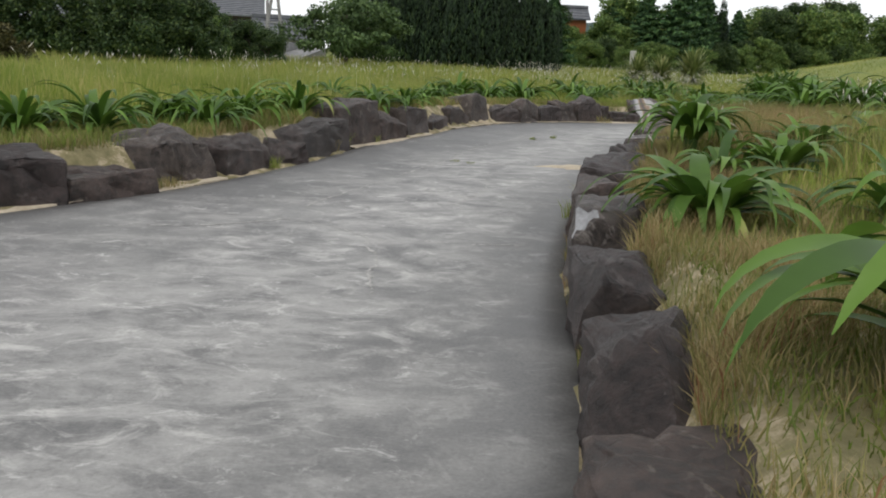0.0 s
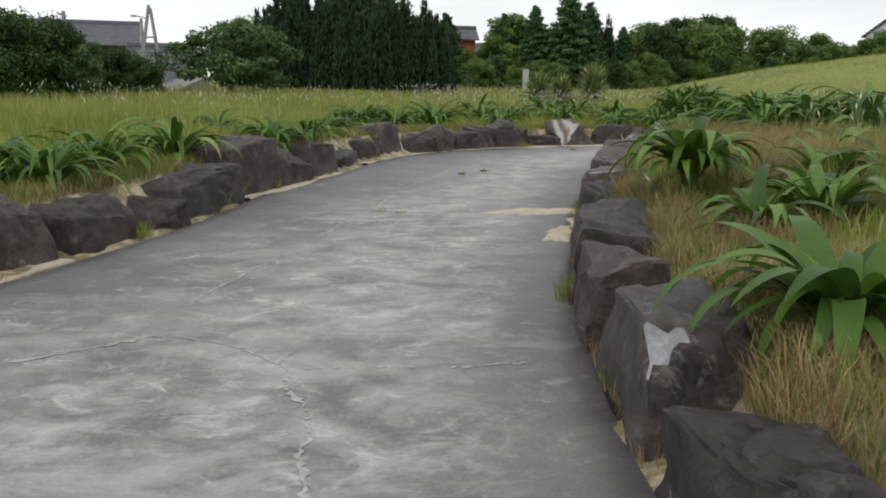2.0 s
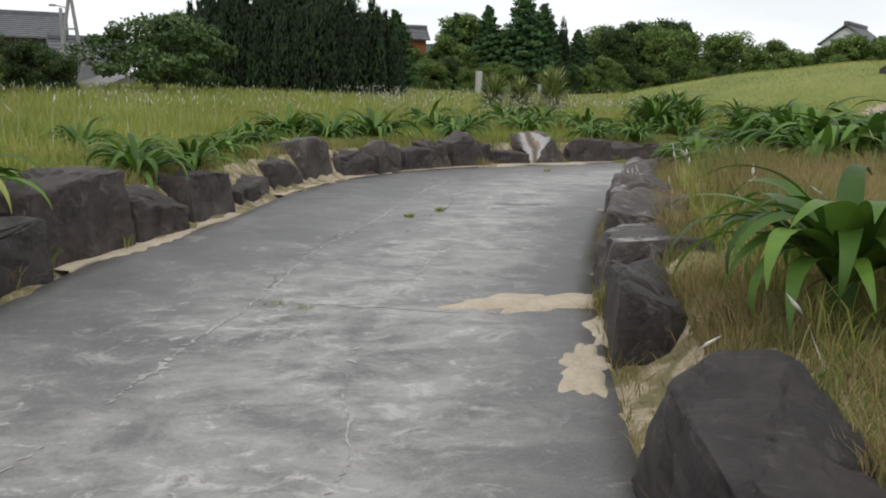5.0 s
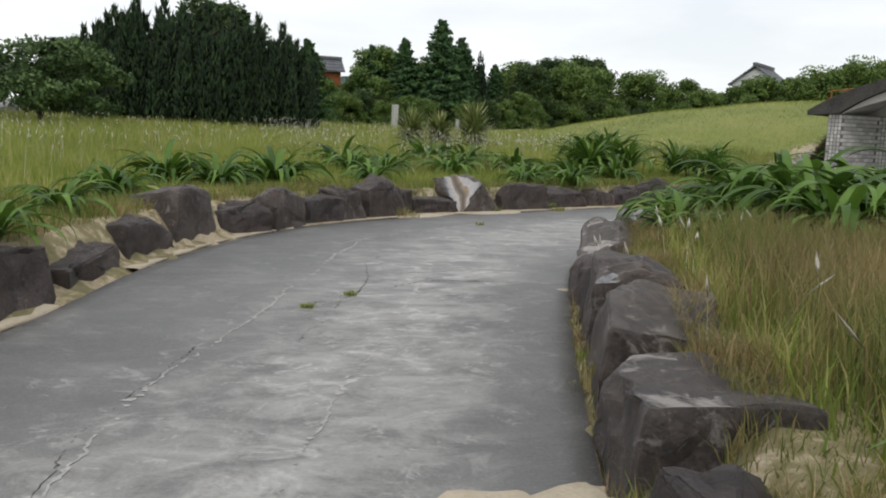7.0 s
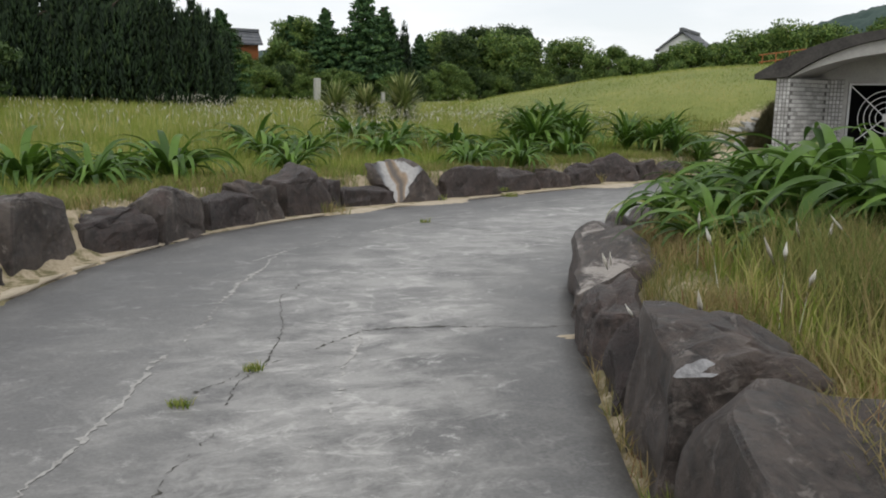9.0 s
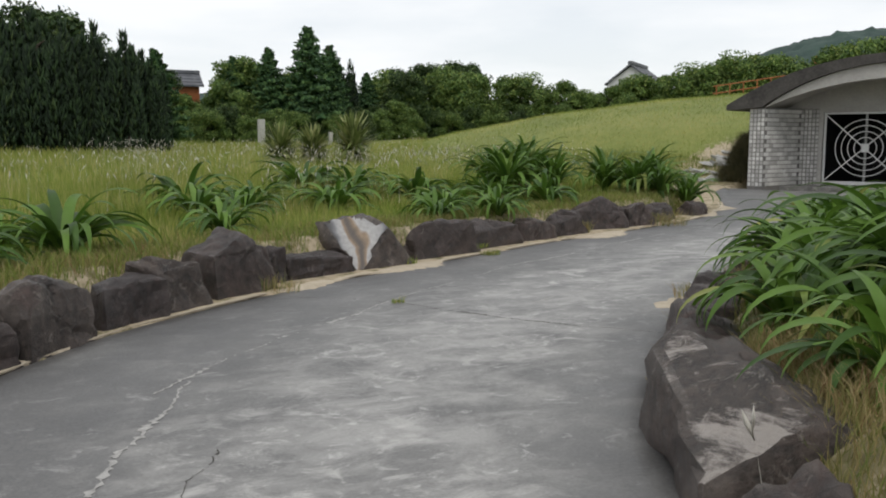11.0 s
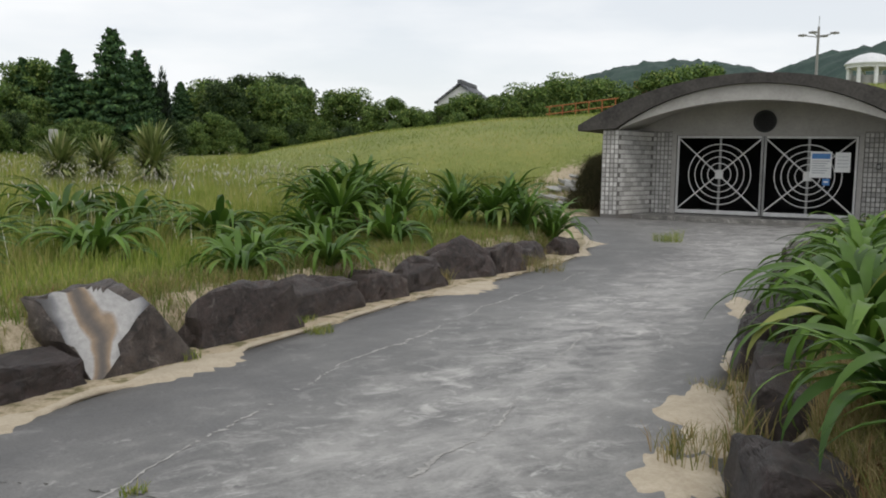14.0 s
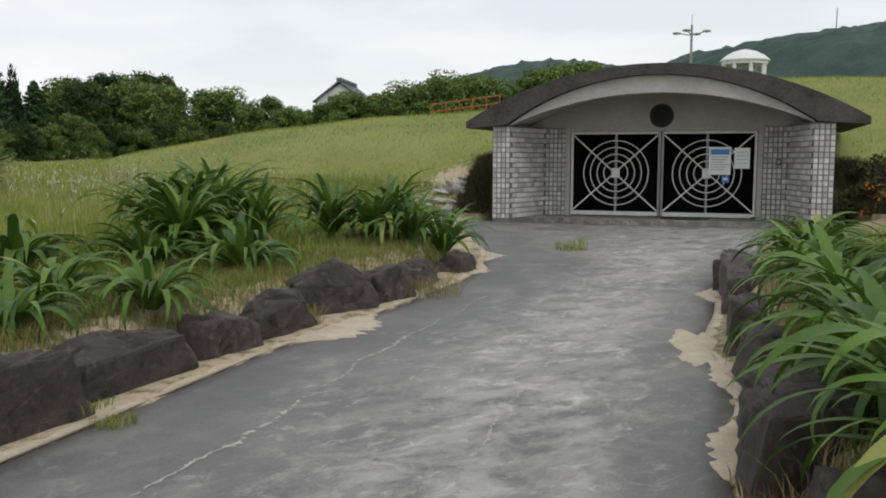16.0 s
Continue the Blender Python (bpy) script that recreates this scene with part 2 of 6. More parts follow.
JUNIPER = foliage("juniper_needles", [(0, (0.006, 0.015, 0.007)), (0.55, (0.014, 0.032, 0.011)), (0.9, (0.03, 0.06, 0.018)), (1, (0.05, 0.075, 0.022))], "island", 0.85, 0.05, 0.4)
CONIFER = foliage("conifer_needles", [(0, (0.02, 0.055, 0.02)), (0.6, (0.045, 0.105, 0.034)), (1, (0.1, 0.18, 0.05))], "island", 0.75, 0.1, 0.4)
BROAD = foliage("broad_leaves", [(0, (0.035, 0.075, 0.018)), (0.5, (0.1, 0.17, 0.036)), (0.85, (0.18, 0.26, 0.058)), (1, (0.28, 0.33, 0.085))], "island", 0.6, 0.2, 0.35)
DULL = foliage("dull_green_leaves", [(0, (0.03, 0.06, 0.018)), (0.55, (0.065, 0.115, 0.034)), (1, (0.12, 0.18, 0.055))], "island", 0.65, 0.15, 0.35)
SHRUB = foliage("shrub_leaves", [(0, (0.016, 0.036, 0.011)), (0.6, (0.04, 0.08, 0.02)), (1, (0.1, 0.14, 0.035))], "island", 0.65, 0.15, 0.35)
HEDGE = foliage("brown_hedge_leaves", [(0, (0.03, 0.035, 0.012)), (0.6, (0.09, 0.085, 0.03)), (1, (0.14, 0.12, 0.045))], "island", 0.8, 0.1, 0.35)
YUCCA = foliage("yucca_leaf", [(0, (0.09, 0.125, 0.035)), (0.6, (0.2, 0.25, 0.08)), (1, (0.38, 0.38, 0.17))], "island", 0.6, 0.1)
BARK = plain("bark", (0.035, 0.026, 0.02), (0.11, 0.085, 0.065), 8, 0.9, relief=0.5, stretch=(1, 1, 0.3))
# distance haze is tinted into this forest colour as a bluish cast
FOREST = plain("haze_tinted_hill_forest", (0.018, 0.038, 0.034), (0.05, 0.085, 0.068), 0.06, 0.95, relief=0.0)
ROOF_CONC = plain("weathered_dark_concrete", (0.025, 0.023, 0.022), (0.095, 0.087, 0.08), 1.6, 0.9, relief=0.3)
SOFFIT = plain("painted_grey_concrete", (0.31, 0.297, 0.28), (0.44, 0.425, 0.405), 1.4, 0.85, relief=0.1)
MORTAR = plain("tile_mortar", (0.12, 0.115, 0.11), (0.2, 0.19, 0.18), 8, 0.9, relief=0.2)
STEEL = plain("galvanised_gate_paint", (0.5, 0.5, 0.5), (0.68, 0.68, 0.67), 5, 0.5, 0.0, relief=0.05)
STEEL_DULL = plain("dull_steel", (0.2, 0.2, 0.2), (0.34, 0.34, 0.33), 6, 0.45, 0.6, relief=0.05)
# near-black colour that stands in for the darkness of unlit hollows
BLACK = plain("painted_darkness", (0.006, 0.006, 0.007), (0.014, 0.014, 0.015), 3, 0.9, relief=0.0)
PAPER = plain("notice_paper", (0.72, 0.73, 0.74), (0.82, 0.83, 0.83), 6, 0.7, relief=0.0)
BLUE = plain("blue_print", (0.06, 0.2, 0.5), (0.1, 0.27, 0.6), 9, 0.6, relief=0.0)
INK = plain("grey_print", (0.3, 0.32, 0.36), (0.42, 0.44, 0.48), 9, 0.7, relief=0.0)
ROOF_TILE = plain("grey_roof_tile", (0.07, 0.075, 0.085), (0.16, 0.165, 0.18), 2.0, 0.6, relief=0.2)
PLASTER = plain("white_plaster", (0.55, 0.55, 0.54), (0.75, 0.75, 0.74), 1.2, 0.9, relief=0.05)
GREY_WALL = plain("grey_block_wall", (0.2, 0.2, 0.2), (0.34, 0.335, 0.33), 1.5, 0.9, relief=0.2)
WOOD = plain("dark_timber", (0.035, 0.022, 0.016), (0.085, 0.06, 0.045), 5, 0.8, relief=0.3)
VERMILION = plain("vermilion_timber", (0.24, 0.075, 0.025), (0.38, 0.13, 0.04), 3, 0.7, relief=0.1)
STONE_POST = plain("pale_granite", (0.32, 0.315, 0.3), (0.5, 0.49, 0.47), 5, 0.9, relief=0.3)
POLE = plain("concrete_pole", (0.2, 0.195, 0.19), (0.34, 0.33, 0.32), 3, 0.85, relief=0.1)
DARK_METAL = plain("black_metal", (0.012, 0.012, 0.013), (0.03, 0.03, 0.03), 6, 0.5, 0.3, relief=0.1)
WHITE_PAINT = plain("white_paint", (0.6, 0.61, 0.62), (0.78, 0.79, 0.79), 2, 0.6, relief=0.05)


def tile_material():
    m, n, l, b = material("split_face_tile")
    info = n.new("ShaderNodeObjectInfo")
    isl = n.new("ShaderNodeNewGeometry")
    ad = n.new("ShaderNodeMath")
    ad.operation = "ADD"
    l.new(info.outputs["Random"], ad.inputs[0])
    l.new(isl.outputs["Random Per Island"], ad.inputs[1])
    fr = n.new("ShaderNodeMath")
    fr.operation = "FRACT"
    l.new(ad.outputs[0], fr.inputs[0])
    n1 = noise_node(n, l, 30, 5, 0.7)
    c = ramp(n, l, fr.outputs[0], [(0, (0.38, 0.37, 0.355)), (0.5, (0.53, 0.52, 0.5)), (1, (0.66, 0.65, 0.63))])
    c = mix(n, l, 1.0, c, ramp(n, l, n1.outputs["Fac"], [(0.3, g(0.75)), (0.7, g(1.1))]), "MULTIPLY")
    l.new(c, b.inputs["Base Color"])
    b.inputs["Roughness"].default_value = 0.75
    bump(n, l, b, n1.outputs["Fac"], 0.5, 0.01)
    return m


TILE = tile_material()


# ---- building helpers ----
def mesh_from(name, verts, faces, mat, smooth=False):
    me = bpy.data.meshes.new(name)
    me.from_pydata([tuple(v) for v in verts], [], [tuple(int(i) for i in f) for f in faces])
    me.materials.append(mat)
    if smooth:
        me.polygons.foreach_set("use_smooth", [True] * len(me.polygons))
    me.update()
    return me


def tri_mesh(name, verts, tris, mat, tint=None, smooth=False):
    """A mesh of triangles straight from arrays."""
    me = bpy.data.meshes.new(name)
    nv, nf = len(verts), len(tris)
    me.vertices.add(nv)
    me.vertices.foreach_set("co", np.ascontiguousarray(verts, dtype=np.float32).ravel())
    me.loops.add(nf * 3)
    me.loops.foreach_set("vertex_index", np.ascontiguousarray(tris, dtype=np.int32).ravel())
    me.polygons.add(nf)
    me.polygons.foreach_set("loop_start", np.arange(0, nf * 3, 3, dtype=np.int32))
    if smooth:
        me.polygons.foreach_set("use_smooth", np.ones(nf, dtype=bool))
    if tint is not None:
        at = me.attributes.new("tint", "FLOAT", "POINT")
        at.data.foreach_set("value", np.ascontiguousarray(tint, dtype=np.float32))
    me.materials.append(mat)
    me.update(calc_edges=True)
    return me


def part(name, bm, mat, parent, label=""):
    me = bpy.data.meshes.new(name)
    bm.normal_update()
    bm.to_mesh(me)
    bm.free()
    me.materials.append(mat)
    ob = new(name, me)
    ob.parent = parent
    return tagged(ob, label)


def piece(name, me, parent, m=None, label=""):
    ob = new(name, me)
    ob.parent = parent
    if m is not None:
        ob.matrix_local = m
    return tagged(ob, label)


def thing(name, m, label, category, group="", kind=""):
    e = new(name)
    e.empty_display_size = 0.2
    e.matrix_world = m
    return tagged(e, label, category, group, kind)


def box(bm, x0, x1, y0, y1, z0, z1, m=None, bevel=0.0):
    r = bmesh.ops.create_cube(bm, size=1)["verts"]
    bmesh.ops.scale(bm, vec=(x1 - x0, y1 - y0, z1 - z0), verts=r)
    bmesh.ops.translate(bm, vec=((x0 + x1) / 2, (y0 + y1) / 2, (z0 + z1) / 2), verts=r)
    if bevel:
        edges = list({e for v in r for e in v.link_edges})
        out = bmesh.ops.bevel(bm, geom=edges, offset=bevel, segments=2, affect="EDGES", profile=0.5)
        r = list({v for f in out["faces"] for v in f.verts} | {v for v in r if v.is_valid})
    if m is not None:
        bmesh.ops.transform(bm, matrix=m, verts=r)
    return r


def cyl(bm, a, b, r0, r1=None, seg=10):
    a, b = Vector(a), Vector(b)
    d = b - a
    m = Matrix.Translation((a + b) / 2) @ d.to_track_quat("Z", "Y").to_matrix().to_4x4()
    bmesh.ops.create_cone(bm, cap_ends=True, segments=seg, radius1=r0, radius2=r0 if r1 is None else r1, depth=d.length, matrix=m)


def sweep(bm, points, radii, seg=8):
    """A tapered tube along points."""
    rings = []
    pts = [Vector(p) for p in points]
    for i, p in enumerate(pts):
        d = (pts[min(i + 1, len(pts) - 1)] - pts[max(i - 1, 0)]).normalized()
        q = d.to_track_quat("Z", "Y")
        rings.append([bm.verts.new(p + q @ Vector((math.cos(2 * math.pi * k / seg) * radii[i], math.sin(2 * math.pi * k / seg) * radii[i], 0))) for k in range(seg)])
    for a, b in zip(rings, rings[1:]):
        for k in range(seg):
            bm.faces.new((a[k], a[(k + 1) % seg], b[(k + 1) % seg], b[k]))
    bm.faces.new(rings[0][::-1])
    bm.faces.new(rings[-1])


# ---- plan ----
LEFT_EDGE = [(-7.0, -8.0), (-6.2, 0.0), (-4.7, 4.7), (-3.42, 6.54), (-2.55, 7.75), (-2.05, 9.0), (-1.6, 10.3), (-1.15, 12.3), (-0.45, 13.6), (0.12, 15.7), (0.88, 17.6), (2.0, 19.4), (3.7, 20.9), (5.7, 22.2), (7.0, 22.95), (8.8, 24.0), (10.2, 24.6), (13.3, 26.1), (15.6, 27.9), (19.8, 33.0), (21.0, 34.0)]
RIGHT_EDGE = [(0.0, -8.0), (0.25, 0.0), (0.45, 2.5), (0.62, 3.5), (0.74, 5.2), (0.94, 6.4), (1.22, 7.6), (1.55, 8.9), (2.08, 10.8), (2.88, 12.9), (3.4, 14.1), (3.9, 15.1), (4.5, 16.2), (5.3, 17.0), (5.84, 17.7), (7.2, 18.6), (8.6, 19.7), (10.2, 20.5), (11.6, 21.6), (12.9, 22.2), (14.9, 23.3), (18.1, 24.6), (22.0, 25.0), (25.6, 25.4)]
GATE = Vector((24.82, 30.53, -0.03))
GATE_TURN = radians(-63.15)
ALONG = np.array([math.cos(GATE_TURN), math.sin(GATE_TURN)])
FRONT = np.array([math.sin(GATE_TURN), -math.cos(GATE_TURN)])
GY = np.array([-10, 0, 6, 8, 11, 14.5, 18.5, 21.8, 24, 33, 60])
GZ = np.array([-0.05, -0.05, -0.05, 0, 0.03, 0.1, 0.06, -0.02, -0.1, -0.09, -0.09])


def path_level(y):
    y = np.asarray(y, dtype=float)
    return sum(np.interp(y + o, GY, GZ) for o in (-1.5, -0.75, 0, 0.75, 1.5)) / 5


def path_surface(x, y):
    return path_level(y) + 0.004 * np.sin(np.asarray(x) * 2.1) * np.cos(np.asarray(y) * 1.7)


def resample(poly, n):
    p = np.array(poly)
    s = np.concatenate([[0], np.cumsum(np.hypot(*np.diff(p, axis=0).T))])
    u = np.linspace(0, s[-1], n)
    q = np.stack([np.interp(u, s, p[:, 0]), np.interp(u, s, p[:, 1])], 1)
    for _ in range(3):
        q[1:-1] = (q[:-2] + 2 * q[1:-1] + q[2:]) / 4
    return q


LEFT_LINE, RIGHT_LINE = resample(LEFT_EDGE, 180), resample(RIGHT_EDGE, 180)
PAVED = np.concatenate([LEFT_LINE, [GATE.xy + Vector(-4.3 * ALONG - 1.0 * FRONT), GATE.xy + Vector(4.3 * ALONG - 1.0 * FRONT)], RIGHT_LINE[::-1]])


def distance_to(line, x, y):
    best = np.full(x.shape, 1e9)
    for a, b in zip(line[:-1], line[1:]):
        d = b - a
        k = np.clip(((x - a[0]) * d[0] + (y - a[1]) * d[1]) / max(d @ d, 1e-9), 0, 1)
        best = np.minimum(best, np.hypot(x - a[0] - k * d[0], y - a[1] - k * d[1]))
    return best


def inside(poly, x, y):
    r = np.zeros(x.shape, dtype=bool)
    for a, b in zip(poly, np.roll(poly, -1, axis=0)):
        if a[1] != b[1]:
            r ^= ((a[1] > y) != (b[1] > y)) & (x < (b[0] - a[0]) * (y - a[1]) / (b[1] - a[1]) + a[0])
    return r


def ease(v, a, b):
    k = np.clip((v - a) / (b - a), 0, 1)
    return k * k * (3 - 2 * k)


def ground_height(x, y, full=False):
    """Height of the ground; with full also the distance from the paved way and whether a place is on it."""
    x, y = np.asarray(x, dtype=float), np.asarray(y, dtype=float)
    near = (np.abs(x - 8) < 60) & (np.abs(y - 15) < 60)
    d = np.hypot(x - 8, y - 15) - 15
    on = np.zeros(x.shape, dtype=bool)
    set_back = np.zeros(x.shape)
    if near.any():
        xn, yn = x[near], y[near]
        dl, dr = distance_to(LEFT_LINE[::3], xn, yn), distance_to(RIGHT_LINE[::3], xn, yn)
        d[near] = np.minimum(dl, dr)
        set_back[near] = (dl < dr) * 0.42 * ease(yn, 18.5, 21.0)
        on[near] = inside(PAVED, xn, yn)
    lvl = path_level(y)
    u = (x - GATE.x) * ALONG[0] + (y - GATE.y) * ALONG[1]
    f = (x - GATE.x) * FRONT[0] + (y - GATE.y) * FRONT[1]
    court = 1 - ease(np.hypot(x - 20.0, y - 31.5), 2.5, 7.0)
    bank = (0.02 + 0.36 * ease(d - set_back, 0.18, 0.5)) * (1 - 0.95 * court)
    rise = 0.62 * ease(d, 2, 42) + 1.6 * ease(np.hypot(x, y), 70, 130)
    lump = 0.05 * np.sin(x * 0.9 + 1.3) * np.sin(y * 0.7) * ease(d, 1, 5)
    r = np.sqrt(((f + 19.0) / 21.5) ** 2 + ((u + 3.0) / 30.0) ** 2)
    mound = 3.35 * np.clip(1 - r ** 2.4, 0, 1) * (ease(-f, -1.4, 3.4) + (ease(-f, -1.3, 1.0) - ease(-f, -1.4, 3.4)) * (1 - ease(np.abs(u), 4.6, 7.0)))
    r2 = np.hypot(x - 50.0, y - 36.0) / 19.0
    mound = mound + 1.6 * np.clip(1 - r2 ** 2, 0, 1) ** 1.5
    room = (1 - ease(np.abs(u), 4.0, 4.3)) * ease(f, -6.5, -6.0) * (1 - ease(f, 1.5, 1.9))
    out = lvl + bank + rise + lump + mound * (1 - room)
    out = np.where(room > 0.5, np.minimum(out, -0.1), out)
    out = np.where(on, lvl - 0.08, out)
    return (out, d - set_back, on, u, f, mound) if full else out


def level(x, y):
    return float(ground_height(np.array([x]), np.array([y]))[0])


# ---- ground ----
def axis(c0, c1, step, reach):
    core = np.arange(c0, c1 + step / 2, step)
    grow = step * np.cumsum(1.12 ** np.arange(1, 60))
    grow = grow[grow < reach]
    return np.concatenate([c0 - grow[::-1], core, c1 + grow])


def make_ground():
    xs, ys = axis(-9, 30, 0.2, 900), axis(-3, 42, 0.2, 900)
    X, Y = np.meshgrid(xs, ys)
    Z, d, on, u, f, mound = ground_height(X.ravel(), Y.ravel(), True)
    nx, ny = len(xs), len(ys)
    i = (np.arange(ny - 1)[:, None] * nx + np.arange(nx - 1)[None, :]).ravel()
    tris = np.concatenate([np.stack([i, i + 1, i + nx + 1], 1), np.stack([i, i + nx + 1, i + nx], 1)])
    me = tri_mesh("ground", np.stack([X.ravel(), Y.ravel(), Z], 1), tris, GROUND, smooth=True)
    scar = np.exp(-(((u + 6.2) / 1.0) ** 2 + ((f + 0.4) / 1.4) ** 2)) * 0.8
    court = (1 - ease(np.hypot(X.ravel() - 20.0, Y.ravel() - 33.0), 1.0, 3.2)) * 0.6
    foot = 0.36 * (1 - ease(d, 0.35, 1.25)) * ease(Y.ravel(), 14, 18) * (X.ravel() < np.interp(Y.ravel(), LEFT_LINE[:, 1], LEFT_LINE[:, 0]) + 0.3)
    sand = np.maximum(np.maximum(foot, 0.27 * (1 - ease(d, 0.3, 1.5))), np.maximum(scar, court))
    dry = np.maximum(0.85 * (1 - ease(d, 0.5, 2.6)), (1 - ease(np.abs(u), 4.8, 6.6)) * ease(f, -2.0, -0.8) * (1 - ease(f, 1.0, 2.5)))
    for name, v in (("sand", sand), ("dry", dry)):
        at = me.attributes.new(name, "FLOAT", "POINT")
        at.data.foreach_set("value", v.astype(np.float32))
    return tagged(new("ground", me), "grassy meadow ground with sandy soil beside the path", "ground", kind="structure")


make_ground()


def make_path():
    across = 24
    k = np.linspace(0, 1, across)
    P = LEFT_LINE[:, None, :] * (1 - k)[None, :, None] + RIGHT_LINE[:, None, :] * k[None, :, None]
    P = P.reshape(-1, 2)
    z = path_surface(P[:, 0], P[:, 1])
    rows = len(LEFT_LINE)
    i = (np.arange(rows - 1)[:, None] * across + np.arange(across - 1)[None, :]).ravel()
    tris = np.concatenate([np.stack([i, i + 1, i + across + 1], 1), np.stack([i, i + across + 1, i + across], 1)])
    V = np.concatenate([P, z[:, None]], 1)
    me = tri_mesh("path", V, tris, CONCRETE, smooth=True)
    kk = np.tile(k, rows)
    width = np.repeat(np.hypot(*(LEFT_LINE - RIGHT_LINE).T), across)
    reach = 0.9 + 1.5 * ease(P[:, 1], 9.0, 14.0)
    e = np.maximum(1 - ease(kk * width / reach, 0.08, 1.0), 0.9 * (1 - ease((1 - kk) * width, 0.05, 0.75)))
    tread = np.exp(-((kk - 0.63) / 0.24) ** 2)
    at = me.attributes.new("tread", "FLOAT", "POINT")
    at.data.foreach_set("value", tread.astype(np.float32))
    at = me.attributes.new("edge", "FLOAT", "POINT")
    at.data.foreach_set("value", e.astype(np.float32))
    ob = new("path", me)
    solid = ob.modifiers.new("slab", "SOLIDIFY")
    solid.thickness, solid.offset = 0.12, -1
    return tagged(ob, "worn grey concrete path with pale scuffs and cracks", "path", kind="structure")


PATH = make_path()


# ---- boulders ----
def split(v, f):
    """Each triangle into four."""
    e = np.sort(np.concatenate([f[:, [0, 1]], f[:, [1, 2]], f[:, [2, 0]]]), axis=1)
    q, inv = np.unique(e, axis=0, return_inverse=True)
    inv = inv.ravel()
    mid = (v[q[:, 0]] + v[q[:, 1]]) / 2
    n, k = len(v), len(f)
    m0, m1, m2 = inv[:k] + n, inv[k:2 * k] + n, inv[2 * k:] + n
    return np.concatenate([v, mid]), np.concatenate([np.stack(t, 1) for t in ((f[:, 0], m0, m2), (m0, f[:, 1], m1), (m2, m1, f[:, 2]), (m0, m1, m2))])


def cleft(q):
    """How far a place lies from the nearest joint of a fractured rock."""
    d = noise.voronoi(Vector(q))[0]
    return d[1] - d[0]


def boulder(ax, ay, bx, by, height, seed, side, depth=0.0, lean=0.0, pale=False, group="boulders lining the path", label="", sink=0.2, chips=(), worn=0.3):
    """A hewn boulder whose foot on the path runs from a to b; side: 1 if it lies to the left of that line.
    chips: split faces as (along, out, up, share cut off, material)."""
    rng = np.random.default_rng(seed)
    a, b = np.array([ax, ay]), np.array([bx, by])
    length = float(np.hypot(*(b - a))) * 1.05
    t = (b - a) / np.hypot(*(b - a))
    nrm = np.array([-t[1], t[0]]) * side
    depth = depth or float(np.clip(0.45 + 0.35 * height + 0.12 * rng.random(), 0.4, 0.75))
    c = (a + b) / 2 + nrm * (depth * 0.43 - (0.07 if side < 0 and ay < 14 else 0.0))
    full = height + sink
    half = np.array([length / 2, depth / 2, full / 2])
    corners = np.array([(i, j, k) for i in (-1, 1) for j in (-1, 1) for k in (-1, 1)], dtype=float)
    corners[:, :2] *= 1 - rng.uniform(0.0, worn, (8, 2)) * (0.06 + 0.94 * (corners[:, 2:] > 0))
    corners[:, 2] *= 1 - rng.uniform(0.0, 0.25 + worn, 8) * (corners[:, 2] > 0)
    extra = rng.uniform(-0.75, 0.75, (6, 3))
    big = np.argmax(np.abs(extra), axis=1)
    extra[range(6), big] = np.sign(extra[range(6), big]) * rng.uniform(0.84, 1.0, 6)
    extra[:, 2] = np.abs(extra[:, 2])
    bm = bmesh.new()
    for p in np.concatenate([corners, extra]) * half:
        bm.verts.new(p)
    bmesh.ops.convex_hull(bm, input=bm.verts)
    loose = [v for v in bm.verts if not v.link_faces]
    bmesh.ops.delete(bm, geom=loose, context="VERTS")
    bmesh.ops.dissolve_limit(bm, angle_limit=radians(9), verts=bm.verts, edges=bm.edges)
    bmesh.ops.bevel(bm, geom=list(bm.edges), offset=0.016, segments=1, affect="EDGES", profile=0.6)
    bmesh.ops.triangulate(bm, faces=bm.faces)
    bmesh.ops.recalc_face_normals(bm, faces=bm.faces)
    bm.verts.index_update()
    v = np.array([q.co[:] for q in bm.verts])
    f = np.array([[q.index for q in w.verts] for w in bm.faces])
    bm.free()
    for _ in range(5):
        if len(f) > 3500:
            break
        v, f = split(v, f)
    off = rng.random(3) * 50
    out = v / (half * 1.2)
    out /= np.linalg.norm(out, axis=1)[:, None] + 1e-9
    disp = np.array([0.034 * noise.fractal(Vector(q * 3.0 + off), 0.8, 2.2, 6) - 0.06 * max(0.0, noise.noise(Vector(q * 2.1 - off)) - 0.25) - 0.02 * abs(noise.noise(Vector((q[0] * 5, q[1] * 5, q[2] * 11)) + Vector(off))) - 0.16 * max(0.0, 0.2 - cleft(q * 2.4 + off)) for q in v])
    co = v + out * disp[:, None]
    top = co[:, 2].max()
    co[:, 2] = (co[:, 2] + full / 2) * full / (top + full / 2) - sink
    co[:, 0] += lean * co[:, 2]
    base_mat = ROCK_FLECK if pale or seed in (4, 7, 13, 15, 17, 45, 49, 50, 51, 54) else ROCK
    marks, mats = np.zeros(len(f), dtype=np.int32), [base_mat]
    for cx, cy, cz, share, mat in chips:
        n = np.array([cx, -side * cy, cz])
        n /= np.linalg.norm(n)
        d = co @ n
        cut = d.max() - share * (d.max() - np.median(d))
        ragged = np.array([0.02 * noise.noise(Vector(q * 9 + off)) for q in co])
        flat = np.maximum(d - cut - 0.15 * ragged, 0)
        co = co - flat[:, None] * n
        if mat not in mats:
            mats.append(mat)
        hit = (d + ragged > cut)[f].all(axis=1)
        marks[hit] = mats.index(mat)
    me = tri_mesh("boulder", co, f, base_mat, smooth=True)
